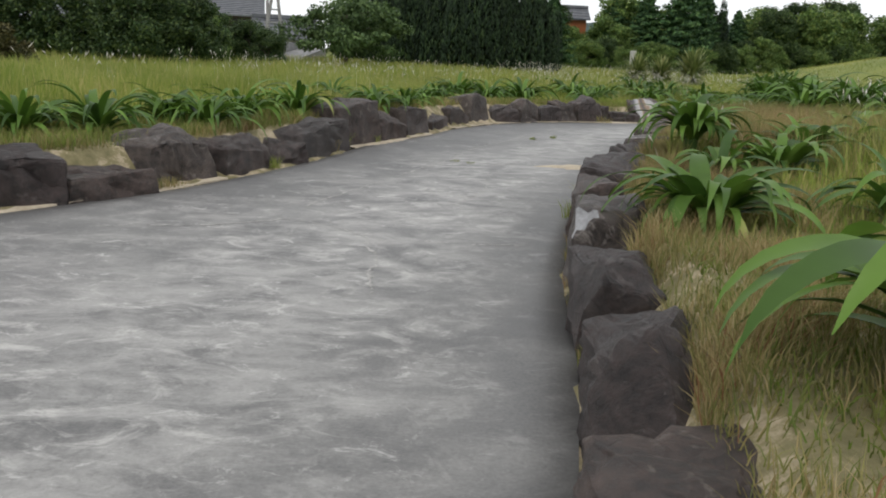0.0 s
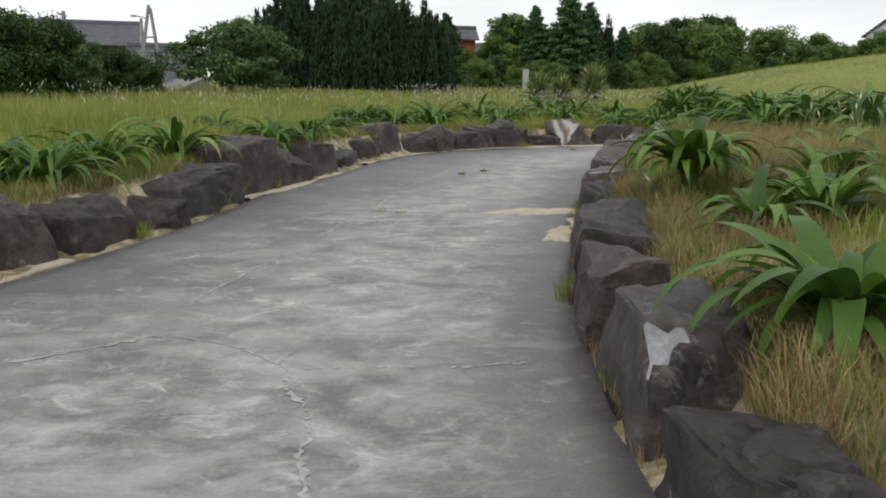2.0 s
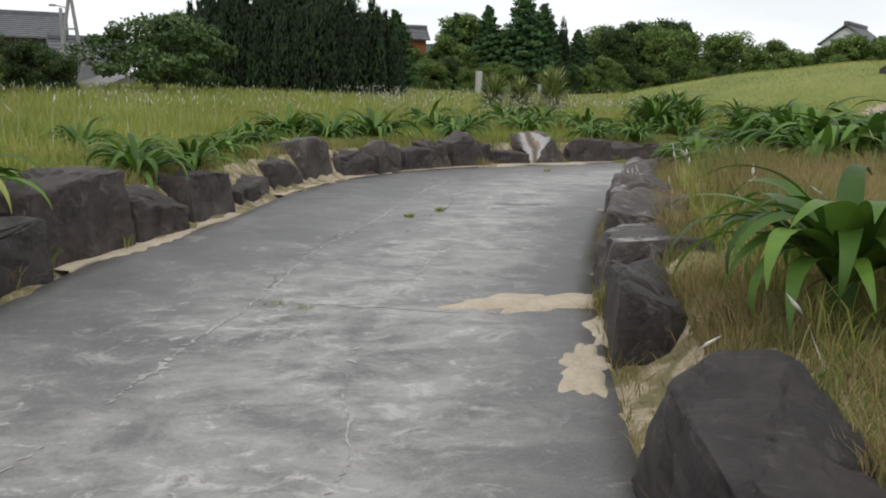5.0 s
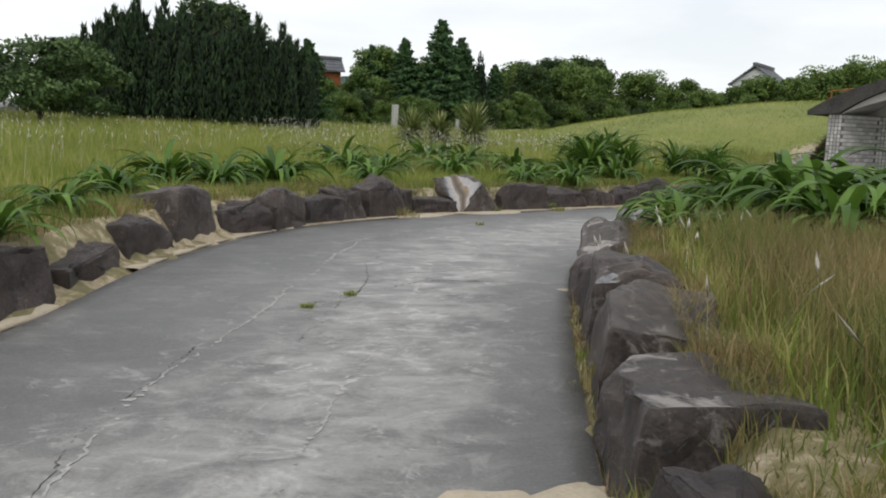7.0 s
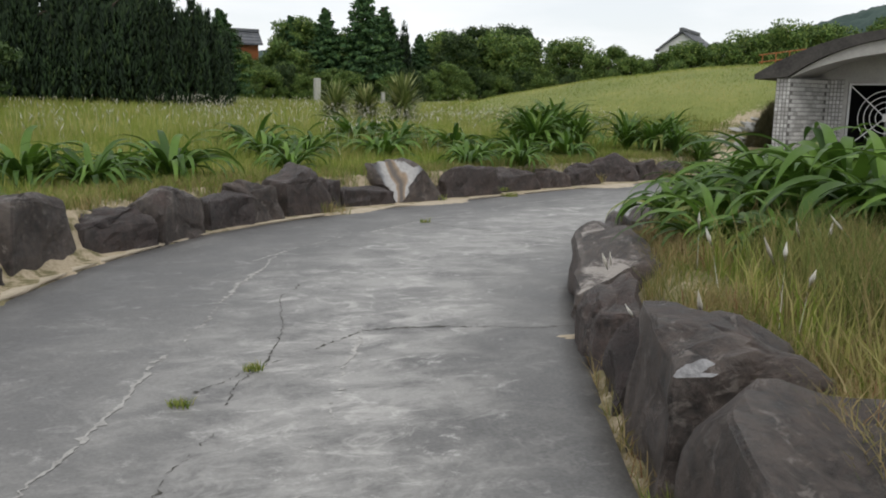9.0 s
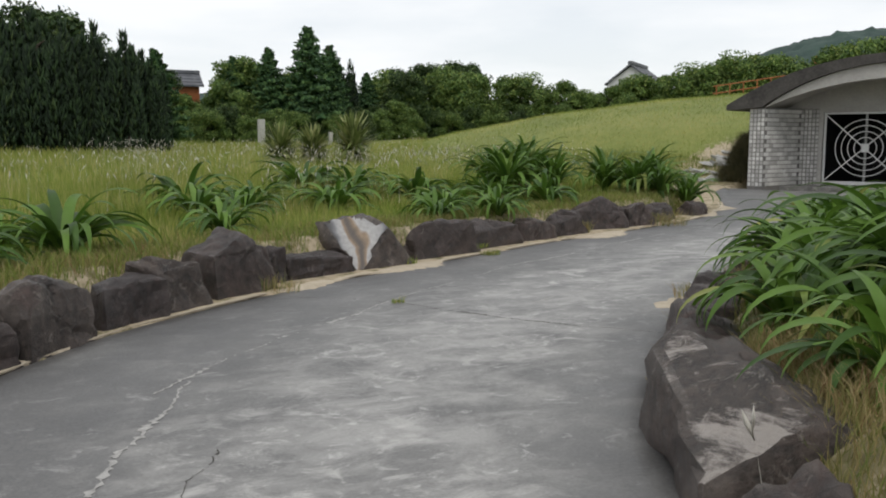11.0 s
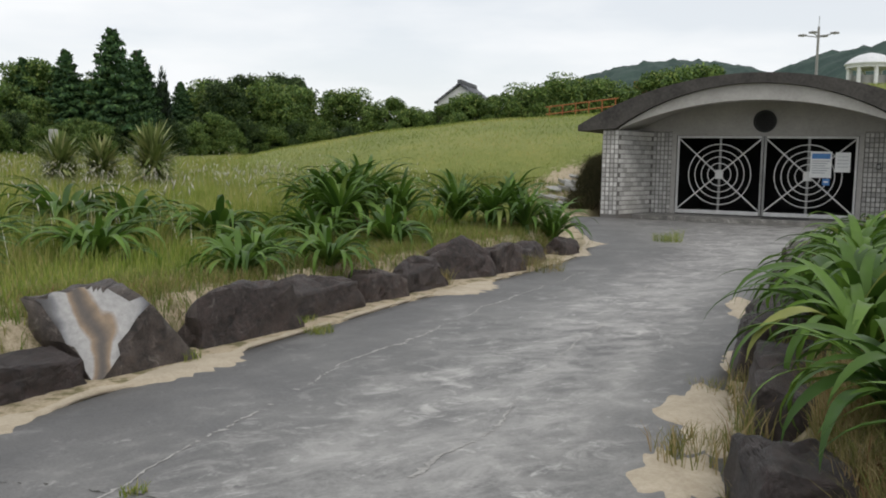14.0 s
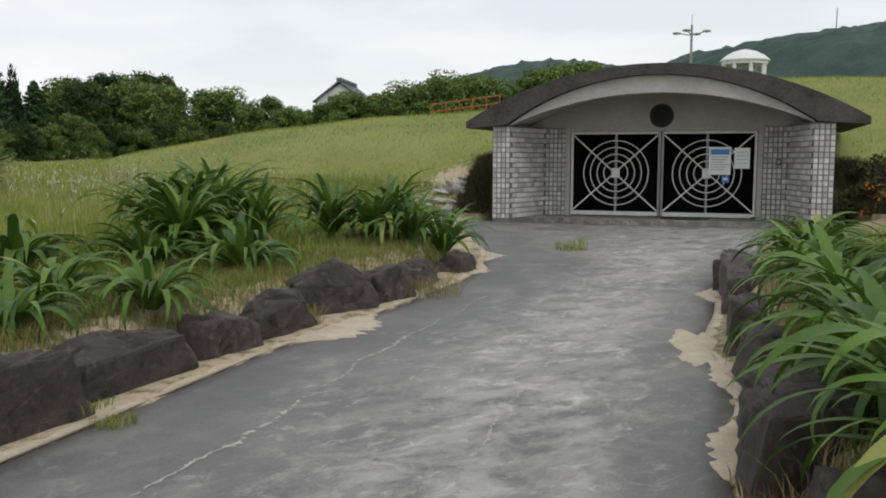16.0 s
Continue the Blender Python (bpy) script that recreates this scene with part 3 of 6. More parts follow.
    for mat in mats[1:]:
        me.materials.append(mat)
    me.polygons.foreach_set("material_index", marks)
    me.set_sharp_from_angle(angle=radians(26))
    ob = new("boulder", me)
    ang = math.atan2(t[1], t[0])
    ob.matrix_world = pose(c[0], c[1], float(path_level(c[1])), 0, 0, math.degrees(ang))
    return tagged(ob, label or ("dark brown-grey hewn boulder edging the concrete path" if not pale else "dark boulder with broad pale grey veined faces beside the path"), "boulder", group)


LEFTS = "boulders lining the meadow side of the path"
boulder(-4.5, 5.2, -3.7, 6.35, 0.42, 1, 1, group=LEFTS)
boulder(-3.66, 6.48, -3.1, 7.0, 0.47, 2, 1, group=LEFTS)
boulder(-3.14, 6.98, -2.55, 7.73, 0.26, 3, 1, group=LEFTS)
boulder(-2.8, 7.85, -2.28, 8.7, 0.55, 4, 1, 0.6, group=LEFTS, chips=[(0.5, 0.1, 0.9, 0.16, CHIP)])
boulder(-2.28, 8.74, -1.93, 9.6, 0.41, 5, 1, group=LEFTS, worn=0.48)
boulder(-1.95, 9.66, -1.62, 10.28, 0.29, 6, 1, group=LEFTS, worn=0.48)
boulder(-1.75, 10.2, -1.33, 11.6, 0.45, 7, 1, 0.6, group=LEFTS)
boulder(-1.45, 11.7, -1.0, 12.68, 0.65, 8, 1, 0.65, group=LEFTS)
boulder(-1.0, 12.72, -0.64, 13.4, 0.42, 9, 1, group=LEFTS, worn=0.48)
boulder(-0.64, 13.6, -0.29, 14.5, 0.46, 10, 1, group=LEFTS, worn=0.48)
boulder(-0.28, 14.75, 0.02, 15.9, 0.27, 11, 1, group=LEFTS)
boulder(0.02, 16.05, 0.4, 16.95, 0.39, 12, 1, group=LEFTS, chips=[(0.3, 0.7, 0.7, 0.25, ROCK)])
boulder(0.39, 17.05, 0.87, 18.02, 0.63, 13, 1, 0.6, group=LEFTS, chips=[(0.9, 0.5, 0.2, 0.22, CHIP)])
boulder(0.84, 18.0, 1.54, 18.68, 0.39, 14, 1, 0.55, group=LEFTS)
boulder(1.53, 18.7, 2.02, 19.38, 0.52, 15, 1, 0.5, group=LEFTS, chips=[(-0.7, 0.5, 0.6, 0.2, ROCK)])
boulder(2.04, 19.5, 2.6, 19.95, 0.39, 16, 1, 0.45, group=LEFTS, worn=0.48)
boulder(2.5, 19.98, 3.0, 20.4, 0.51, 17, 1, 0.42, lean=-0.3, group=LEFTS, worn=0.48)
boulder(3.02, 20.55, 3.75, 21.05, 0.63, 18, 1, 0.6, lean=-0.15, group=LEFTS, worn=0.48)
boulder(3.72, 21.35, 3.97, 21.5, 0.4, 19, 1, 0.3, group=LEFTS, worn=0.48)
boulder(3.95, 21.5, 4.85, 21.95, 0.28, 20, 1, 0.5, group=LEFTS)
boulder(4.85, 21.98, 5.75, 22.35, 0.64, 21, 1, 0.7, pale=True, lean=-0.25, group=LEFTS, chips=[(0.9, 0.3, 0.8, 0.45, ROCK), (-0.55, 0.75, 0.62, 0.62, STRIPED)])
boulder(5.85, 22.6, 7.05, 23.15, 0.5, 22, 1, 0.55, group=LEFTS, worn=0.62)
boulder(7.0, 23.35, 8.12, 23.85, 0.43, 23, 1, 0.55, group=LEFTS, worn=0.62)
boulder(8.15, 23.98, 8.92, 24.2, 0.37, 24, 1, 0.45, group=LEFTS, worn=0.62)
boulder(8.95, 24.35, 9.9, 24.75, 0.44, 25, 1, 0.5, lean=-0.25, group=LEFTS, worn=0.62)
boulder(9.9, 25.1, 10.95, 25.12, 0.58, 26, 1, 0.6, group=LEFTS, worn=0.62)
boulder(11.0, 25.24, 11.75, 25.4, 0.44, 27, 1, 0.5, group=LEFTS, worn=0.62)
boulder(11.9, 25.7, 12.8, 26.1, 0.36, 28, 1, 0.5, group=LEFTS, worn=0.62)
boulder(13.45, 26.5, 14.2, 26.75, 0.3, 29, 1, 0.5, group=LEFTS, worn=0.62)

RIGHTS = "boulders lining the planted bank side of the path"
boulder(0.28, 0.2, 0.36, 1.1, 0.34, 41, -1, 0.5, group=RIGHTS)
boulder(0.38, 1.2, 0.55, 2.5, 0.36, 42, -1, 0.62, group=RIGHTS, chips=[(-0.3, -0.3, 0.9, 0.35, ROCK)])
boulder(0.56, 2.55, 0.73, 3.75, 0.42, 43, -1, 0.56, group=RIGHTS, worn=0.48, chips=[(-0.6, 0.5, 0.6, 0.35, ROCK), (0.6, -0.3, 0.7, 0.35, ROCK), (-0.5, -0.5, 0.7, 0.35, ROCK)])
boulder(0.72, 3.85, 0.82, 4.9, 0.42, 44, -1, 0.5, group=RIGHTS, chips=[(-0.2, 0.8, 0.5, 0.25, ROCK)])
boulder(0.82, 5.0, 1.0, 6.2, 0.48, 45, -1, 0.56, group=RIGHTS, label="dark boulder with glossy pale chipped faces beside the path", chips=[(0.75, 0.45, 0.65, 0.2, CHIP), (-0.75, 0.5, 0.85, 0.2, CHIP)])
boulder(0.98, 6.28, 1.12, 7.08, 0.48, 46, -1, 0.46, group=RIGHTS, chips=[(-0.1, 0.5, 0.9, 0.2, ROCK)])
boulder(1.14, 7.2, 1.52, 8.6, 0.52, 47, -1, 0.64, group=RIGHTS, chips=[(0.5, 0.75, 0.4, 0.3, ROCK)])
boulder(1.8, 9.5, 2.12, 10.5, 0.42, 48, -1, 0.5, group=RIGHTS, worn=0.48)
boulder(2.18, 10.7, 2.52, 11.6, 0.46, 49, -1, 0.8, group=RIGHTS, chips=[(0.0, 0.15, 1.0, 0.22, ROCK_PALE), (0.3, 0.75, 0.6, 0.12, CHIP)])
boulder(2.55, 11.7, 2.9, 12.55, 0.56, 50, -1, 0.75, group=RIGHTS, chips=[(0.3, 0.6, 0.6, 0.2, ROCK_FLECK)])
boulder(2.9, 12.62, 3.25, 13.4, 0.6, 51, -1, 0.62, group=RIGHTS, chips=[(0.0, 0.1, 1.0, 0.25, ROCK), (-0.9, 0.3, 0.6, 0.06, CHIP)])
boulder(3.24, 13.42, 3.46, 13.9, 0.46, 52, -1, 0.5, group=RIGHTS, worn=0.48, chips=[(-0.6, 0.8, 0.5, 0.35, ROCK)])
boulder(3.42, 13.95, 3.68, 14.6, 0.4, 53, -1, 0.4, lean=0.25, group=RIGHTS, worn=0.48)
boulder(3.8, 14.9, 4.35, 16.0, 0.52, 54, -1, 0.62, group=RIGHTS, label="dark boulder with a pale grey sloping top face", chips=[(-0.2, 0.5, 0.85, 0.55, ROCK_PALE)])
boulder(4.5, 16.1, 5.1, 16.85, 0.45, 55, -1, 0.55, group=RIGHTS, worn=0.48)
boulder(5.16, 16.85, 5.81, 17.55, 0.42, 56, -1, 0.6, group=RIGHTS, worn=0.48)
boulder(5.83, 17.63, 6.67, 18.3, 0.42, 57, -1, 0.5, group=RIGHTS, worn=0.48)
boulder(7.1, 18.4, 8.0, 19.1, 0.45, 58, -1, 0.55, group=RIGHTS, worn=0.48)
boulder(8.4, 19.5, 9.5, 20.08, 0.5, 59, -1, 0.55, group=RIGHTS, worn=0.48)
boulder(9.9, 20.3, 11.0, 20.95, 0.42, 60, -1, 0.5, group=RIGHTS, worn=0.48)
boulder(11.05, 21.05, 12.1, 21.6, 0.46, 61, -1, 0.5, group=RIGHTS)
boulder(12.9, 22.1, 14.4, 22.95, 0.5, 62, -1, 0.55, group=RIGHTS)
boulder(14.5, 23.1, 16.1, 23.85, 0.45, 63, -1, 0.5, group=RIGHTS)


# ---- sand washed over the edges, cracks ----
def sand_drift(x, y, long, wide, turn, seed):
    rng = np.random.default_rng(seed)
    n, rings = 72, 5
    th = np.linspace(0, 2 * math.pi, n, endpoint=False)
    edge = 1 + 0.22 * np.sin(th * 2 + rng.random() * 6) + 0.16 * np.sin(th * 5 + rng.random() * 6) + 0.1 * np.sin(th * 11 + rng.random() * 6) + 0.025 * rng.normal(size=n)
    verts = [(0, 0, 0.02)]
    for k in range(1, rings + 1):
        q = k / rings
        for j in range(n):
            verts.append((math.cos(th[j]) * edge[j] * long / 2 * q, math.sin(th[j]) * edge[j] * wide / 2 * q, 0.016 * (1 - q ** 2) + 0.004 - 0.012 * (q == 1)))
    faces = [(0, 1 + j, 1 + (j + 1) % n) for j in range(n)]
    for k in range(rings - 1):
        o = 1 + k * n
        faces += [(o + j, o + n + j, o + n + (j + 1) % n, o + (j + 1) % n) for j in range(n)]
    ob = new("sand_drift", mesh_from("sand_drift", verts, faces, SAND, True))
    ob.matrix_world = pose(x, y, float(path_level(y)), 0, 0, turn)
    return tagged(ob, "pale sand washed onto the edge of the concrete path", "sand", "sand drifts", "stuff")


sand_drift(1.72, 10.85, 1.1, 0.46, 15, 1)
sand_drift(1.62, 9.6, 0.7, 0.3, 70, 2)
sand_drift(7.5, 18.95, 1.5, 0.6, 38, 3)
sand_drift(11.3, 21.3, 1.9, 0.55, 32, 4)
sand_drift(6.65, 18.5, 0.9, 0.4, 40, 5)
sand_drift(3.72, 14.62, 0.5, 0.1, 165, 9)
sand_drift(2.0, 10.2, 0.8, 0.3, 65, 10)


def edge_sand(line, a, b, side, seed, wide):
    """An uneven ribbon of sand along a stretch of the path's edge."""
    rng = np.random.default_rng(seed)
    pts = line[a:b]
    t = np.gradient(pts, axis=0)
    t /= np.hypot(*t.T)[:, None]
    nrm = np.stack([-t[:, 1], t[:, 0]], 1) * side
    sub = np.linspace(0, len(pts) - 1, len(pts) * 6)
    P = np.stack([np.interp(sub, range(len(pts)), pts[:, i]) for i in (0, 1)], 1)
    N = np.stack([np.interp(sub, range(len(pts)), nrm[:, i]) for i in (0, 1)], 1)
    s = sub * 0.22
    w = wide * 1.5 * np.clip(np.sin(s * 1.5 + seed) + 0.7 * np.sin(s * 3.7 + 2 * seed) - 0.25, 0, 1.5)
    w *= 1 + 0.35 * np.sin(s * 17 + seed) * np.sin(s * 29) + 0.25 * rng.random(len(s))
    w -= 0.03
    w *= np.minimum(1, np.minimum(sub, sub[-1] - sub) / 3)
    inner, mid, outer = P + N * 0.12, P - N * (w * 0.45)[:, None], P - N * w[:, None]
    V = []
    for q, h in ((inner, 0.02), (mid, 0.016), (outer, -0.004)):
        V.append(np.concatenate([q, (path_level(q[:, 1]) + h)[:, None]], 1))
    n = len(P)
    i = np.arange(n - 1)
    faces = np.concatenate([np.stack([i + o, i + 1 + o, i + 1 + o + n, i + o + n], 1) for o in (0, n)])
    ob = new("edge_sand", mesh_from("edge_sand", np.concatenate(V), faces, SAND, True))
    return tagged(ob, "thin band of pale sand at the foot of the boulders", "sand", "sand drifts", "stuff")


edge_sand(LEFT_LINE, 50, 60, 1, 1, 0.07)
edge_sand(LEFT_LINE, 70, 80, 1, 6, 0.09)
edge_sand(LEFT_LINE, 84, 98, 1, 2, 0.08)
edge_sand(LEFT_LINE, 96, 158, 1, 3, 0.16)
edge_sand(RIGHT_LINE, 84, 104, -1, 9, 0.04)
edge_sand(RIGHT_LINE, 108, 160, -1, 5, 0.1)


def crack(points, width, mat, seed, label, gaps=-0.7):
    """A wandering thin strip over the concrete."""
    rng = np.random.default_rng(seed)
    p = np.array(points, dtype=float)
    s = np.concatenate([[0], np.cumsum(np.hypot(*np.diff(p, axis=0).T))])
    u = np.arange(0, s[-1], 0.025)
    q = np.stack([np.interp(u, s, p[:, 0]), np.interp(u, s, p[:, 1])], 1)
    t = np.gradient(q, axis=0)
    t /= np.hypot(*t.T)[:, None] + 1e-9
    nrm = np.stack([-t[:, 1], t[:, 0]], 1)
    wob = np.cumsum(rng.normal(size=len(u))) * 0.01
    wob = np.convolve(np.pad(wob, 3, mode="edge"), np.ones(7) / 7, mode="valid")
    wob -= np.linspace(wob[0], wob[-1], len(u))
    q = q + nrm * (wob + 0.006 * rng.normal(size=len(u)))[:, None]
    blot = np.clip(np.sin(u * 2.6 + seed) + 0.7 * np.sin(u * 7.3 + 2 * seed) + 1.1 * rng.normal(size=len(u)), 0, 3.0)
    wa = width * (0.06 + 0.36 * blot * rng.random(len(u)) + 0.15 * rng.random(len(u)))
    wb = width * (0.06 + 0.36 * blot * rng.random(len(u)) + 0.15 * rng.random(len(u)))
    a, b = q + nrm * wa[:, None], q - nrm * wb[:, None]
    z = path_surface(q[:, 0], q[:, 1])[:, None] + 0.0028
    V = np.concatenate([np.concatenate([a, z], 1), np.concatenate([b, z], 1)])
    n = len(u)
    i = np.arange(n - 1)
    i = i[np.sin(u[:-1] * 1.9 + seed) + 0.6 * np.sin(u[:-1] * 6.1) + 0.7 * rng.normal(size=n - 1) > gaps]
    ob = new("crack", mesh_from("crack", V, np.stack([i + n, i + n + 1, i + 1, i], 1), mat))
    ob.parent = PATH
    return tagged(ob, label)


PALE, OPEN = "pale filled crack", "dark open crack"
crack([(-1.2, 7.4), (-0.4, 9.8), (0.1, 11.42), (0.46, 12.8), (1.57, 15.95), (2.49, 18.09)], 0.04, CRACK, 1, PALE)
crack([(2.2, 17.6), (2.77, 18.28), (3.63, 18.98), (4.49, 19.77), (5.12, 20.3), (6.72, 21.51), (7.77, 22.23), (9.03, 23.01), (9.88, 23.46), (12.4, 24.9)], 0.044, CRACK, 2, PALE, -0.5)
crack([(3.69, 20.67), (4.49, 19.77), (5.27, 18.37), (5.77, 17.61)], 0.022, GAP, 3, OPEN)
crack([(1.45, 14.3), (1.76, 14.57), (2.48, 15.18), (3.1, 15.05), (3.82, 14.84)], 0.018, GAP, 4, OPEN)
crack([(-2.6, 6.2), (-1.82, 6.45), (-1.34, 6.86), (-0.74, 6.57), (-0.51, 6.3), (0.6, 6.2)], 0.034, CRACK, 5, PALE)
crack([(-0.4, 4.74), (-0.38, 5.6), (-0.51, 6.3), (-0.15, 7.3), (0.31, 8.42), (0.8, 10.4), (1.5, 12.6), (2.5, 15.2)], 0.03, CRACK, 6, PALE, 0.0)
crack([(5.6, 19.2), (7.0, 20.1), (8.66, 21.26), (11.12, 22.81), (14.41, 24.74), (18.5, 27.6)], 0.04, CRACK, 7, PALE, 0.1)
crack([(-0.2, 8.5), (0.2, 8.2), (1.2, 8.0)], 0.02, CRACK, 8, PALE)
crack([(0.05, 11.2), (0.3, 12.2), (0.62, 13.2)], 0.012, GAP, 9, OPEN)
crack([(-0.54, 11.14), (-0.14, 11.06), (0.26, 10.94), (0.79, 10.8), (1.18, 10.66), (1.44, 10.59)], 0.034, CRACK, 11, PALE, -0.4)
crack([(1.2, 13.2), (1.76, 14.57), (2.4, 16.6)], 0.012, GAP, 10, OPEN)


# ---- strap-leaved lilies ----
def lily_leaf(rise, droop, width, twist, seed):
    rng = np.random.default_rng(seed)
    n = 14
    ang, x, z, V = rise, 0.0, 0.0, []
    for i in range(n + 1):
        s = i / n
        w = width * (0.55 + 0.45 * math.sin(min(s * 1.6, 1) * math.pi / 2)) * (1 - s ** 2.3) + 0.001
        cup = 0.35 * w * (1 - 0.6 * s)
        tw = twist * s
        wave = 0.012 * math.sin(s * 14 + seed)
        for k, h in ((-1, cup), (-0.5, 0.25 * cup), (0, 0), (0.5, 0.25 * cup), (1, cup)):
            dy, dz = k * w, h + wave * abs(k) * w * 8
            V.append((x - math.sin(ang) * dz, dy * math.cos(tw) + 0.05 * math.sin(s * 3 + seed) * s, z + math.cos(ang) * dz + dy * math.sin(tw)))
        ang -= droop * (0.4 + 1.8 * s) / n
        x += math.cos(ang) / n
        z += math.sin(ang) / n
    F = []
    for i in range(n):
        for k in range(4):
            o = i * 5 + k
            F += [(o, o + 5, o + 6, o + 1)]
    return V, F


LEAF_SHAPES = [(1.3, 1.6, 0.047, 0.3), (1.15, 2.0, 0.05, -0.4), (0.95, 1.8, 0.048, 0.5), (1.35, 1.25, 0.042, -0.2), (0.8, 1.7, 0.052, 0.3), (0.6, 1.2, 0.048, -0.5), (1.15, 2.7, 0.046, 0.6), (0.95, 1.4, 0.053, 0.1)]
LEAF_MESH = [mesh_from("leaf", *lily_leaf(*q, i), LEAF, True) for i, q in enumerate(LEAF_SHAPES)]
DRY_MESH = mesh_from("dry_leaf", *lily_leaf(0.3, 2.4, 0.035, 0.9, 3), DRY_LEAF, True)


def lily(x, y, size, leaves, seed, group, label="bright green strap-leaved lily with arching leaves", up=0.0, wide=1.1, steep=False):
    rng = random.Random(seed)
    size, leaves = size * (1.36 if group == LL else 1.22), int(leaves * (2.0 if group == LL else 1.75))
    LILIES.append((x, y, size))
    e = thing("lily_plant", pose(x, y, level(x, y) - 0.02 + up), label, "plant", group)
    for i in range(leaves):
        k = i / leaves
        az = 360 * (i * 0.382 + 0.06 * rng.random())
        inner = k > 0.74
        me = LEAF_MESH[rng.choice((0, 3, 3, 7)) if steep and k > 0.35 else rng.choice((0, 1, 1, 7)) if inner else rng.choice((0, 1, 1, 2, 4, 4, 6, 6, 6, 7))]
        s = size * rng.uniform(0.7, 1.12)
        o = rng.uniform(0.0, 0.1) * size
        a = radians(az)
        m = pose(math.cos(a) * o, math.sin(a) * o, 0.05 * k, 0, rng.uniform(-14, 14), az) @ Matrix.Diagonal((s, s * rng.uniform(0.8, 1.15) * wide, s, 1))
        piece("leaf", me, e, m)
    if up:
        bm = bmesh.new()
        cyl(bm, (0, 0, -up - 0.05), (0, 0, 0.08), 0.09, 0.06, 10)
        part("stem", bm, LEAF, e)
    for i in range(3):
        piece("dry_leaf", DRY_MESH, e, pose(0, 0, 0.02, 0, 0, rng.uniform(0, 360)) @ Matrix.Diagonal((size * 0.6,) * 3 + (1,)), "withered brown leaf")
    return e


LILIES = []
LL, LR = "lilies on the meadow side", "lilies on the planted bank"
seed = 100
for x, y, s, n in [(-4.9, 7.4, 0.6, 24), (-4.1, 8.3, 0.6, 26), (-3.6, 8.9, 0.62, 26), (-3.3, 10.2, 0.62, 26), (-2.75, 9.9, 0.58, 24), (-2.6, 10.9, 0.6, 24), (-2.1, 12.1, 0.66, 26), (-1.15, 14.0, 0.5, 20), (-0.75, 14.6, 0.5, 20), (-2.3, 17.0, 0.55, 18), (-1.4, 15.2, 0.5, 18), (-0.6, 16.7, 0.5, 20), (-0.3, 18.3, 0.6, 24)]:
    lily(x, y, s, n, seed, LL)
    seed += 1
for x, y, s, n in [(0.2, 21.0, 0.62, 22), (0.9, 20.6, 0.55, 20), (1.8, 21.8, 0.66, 24), (1.2, 22.5, 0.5, 18), (3.7, 27.6, 0.8, 24), (4.3, 25.6, 0.6, 20), (3.6, 23.4, 0.5, 18), (3.6, 25.4, 0.6, 20), (4.8, 27.2, 0.6, 20), (6.0, 26.5, 0.65, 22), (6.3, 29.6, 0.9, 24), (7.0, 28.6, 0.7, 22), (7.9, 27.6, 0.7, 22), (8.1, 24.7, 0.5, 18), (9.3, 27.4, 0.65, 22), (7.6, 25.6, 0.55, 20), (6.9, 24.4, 0.5, 18), (9.9, 26.3, 0.62, 20)]:
    lily(x, y, 1.18 * s, int(1.3 * n), seed, LL)
    seed += 1
for x, y, s, n in [(9.9, 27.7, 0.8, 30), (10.6, 28.6, 1.0, 30), (11.3, 29.4, 1.05, 30), (10.9, 27.6, 0.75, 26), (10.2, 28.9, 0.95, 28), (13.2, 28.0, 0.9, 30), (13.9, 28.4, 0.9, 30), (13.0, 28.9, 0.95, 26), (14.4, 27.8, 0.8, 26), (13.3, 27.3, 0.7, 22)]:
    lily(x, y, s, n, seed, LL, "tall dark green strap-leaved lily in a dense clump", up=0.3 if x < 12 else 0.12, steep=True)
    seed += 1
for x, y, s, n in [(1.62, 5.3, 0.7, 32), (1.75, 2.6, 0.95, 26), (3.1, 8.0, 0.62, 22), (2.4, 7.6, 0.55, 20), (3.7, 8.95, 0.66, 22), (4.2, 9.4, 0.7, 22), (4.9, 9.9, 0.7, 22), (5.3, 11.5, 0.7, 22), (4.1, 10.6, 0.5, 18), (3.0, 5.6, 0.65, 20), (3.4, 4.2, 0.7, 20)]:
    lily(x, y, s, n, seed, LR, wide=1.55)
    seed += 1
for x, y, s, n in [(4.85, 15.0, 0.55, 28), (5.1, 14.6, 0.62, 28), (5.3, 15.5, 0.66, 30), (5.3, 16.0, 0.6, 28), (5.8, 16.4, 0.62, 32), (6.5, 16.9, 0.64, 32), (6.9, 16.4, 0.88, 32), (7.4, 17.2, 0.78, 30), (7.0, 17.6, 0.7, 30), (7.9, 16.3, 0.9, 26), (5.7, 15.3, 0.75, 26),
                   (8.2, 18.5, 0.8, 28), (8.9, 18.9, 0.85, 28), (8.6, 17.7, 0.85, 26), (9.6, 19.3, 0.8, 28), (10.4, 19.7, 0.8, 28), (9.8, 18.5, 0.85, 26), (11.3, 20.2, 0.8, 28), (12.2, 20.7, 0.8, 26), (11.2, 19.3, 0.85, 24), (13.2, 21.3, 0.8, 26), (14.3, 21.9, 0.8, 26), (13.0, 20.3, 0.85, 22), (15.6, 22.4, 0.8, 26), (17.0, 23.0, 0.8, 24)]:
    lily(x, y, s, n, seed, LR, "lush strap-leaved lily in a dense overhanging clump", wide=1.25)
    seed += 1

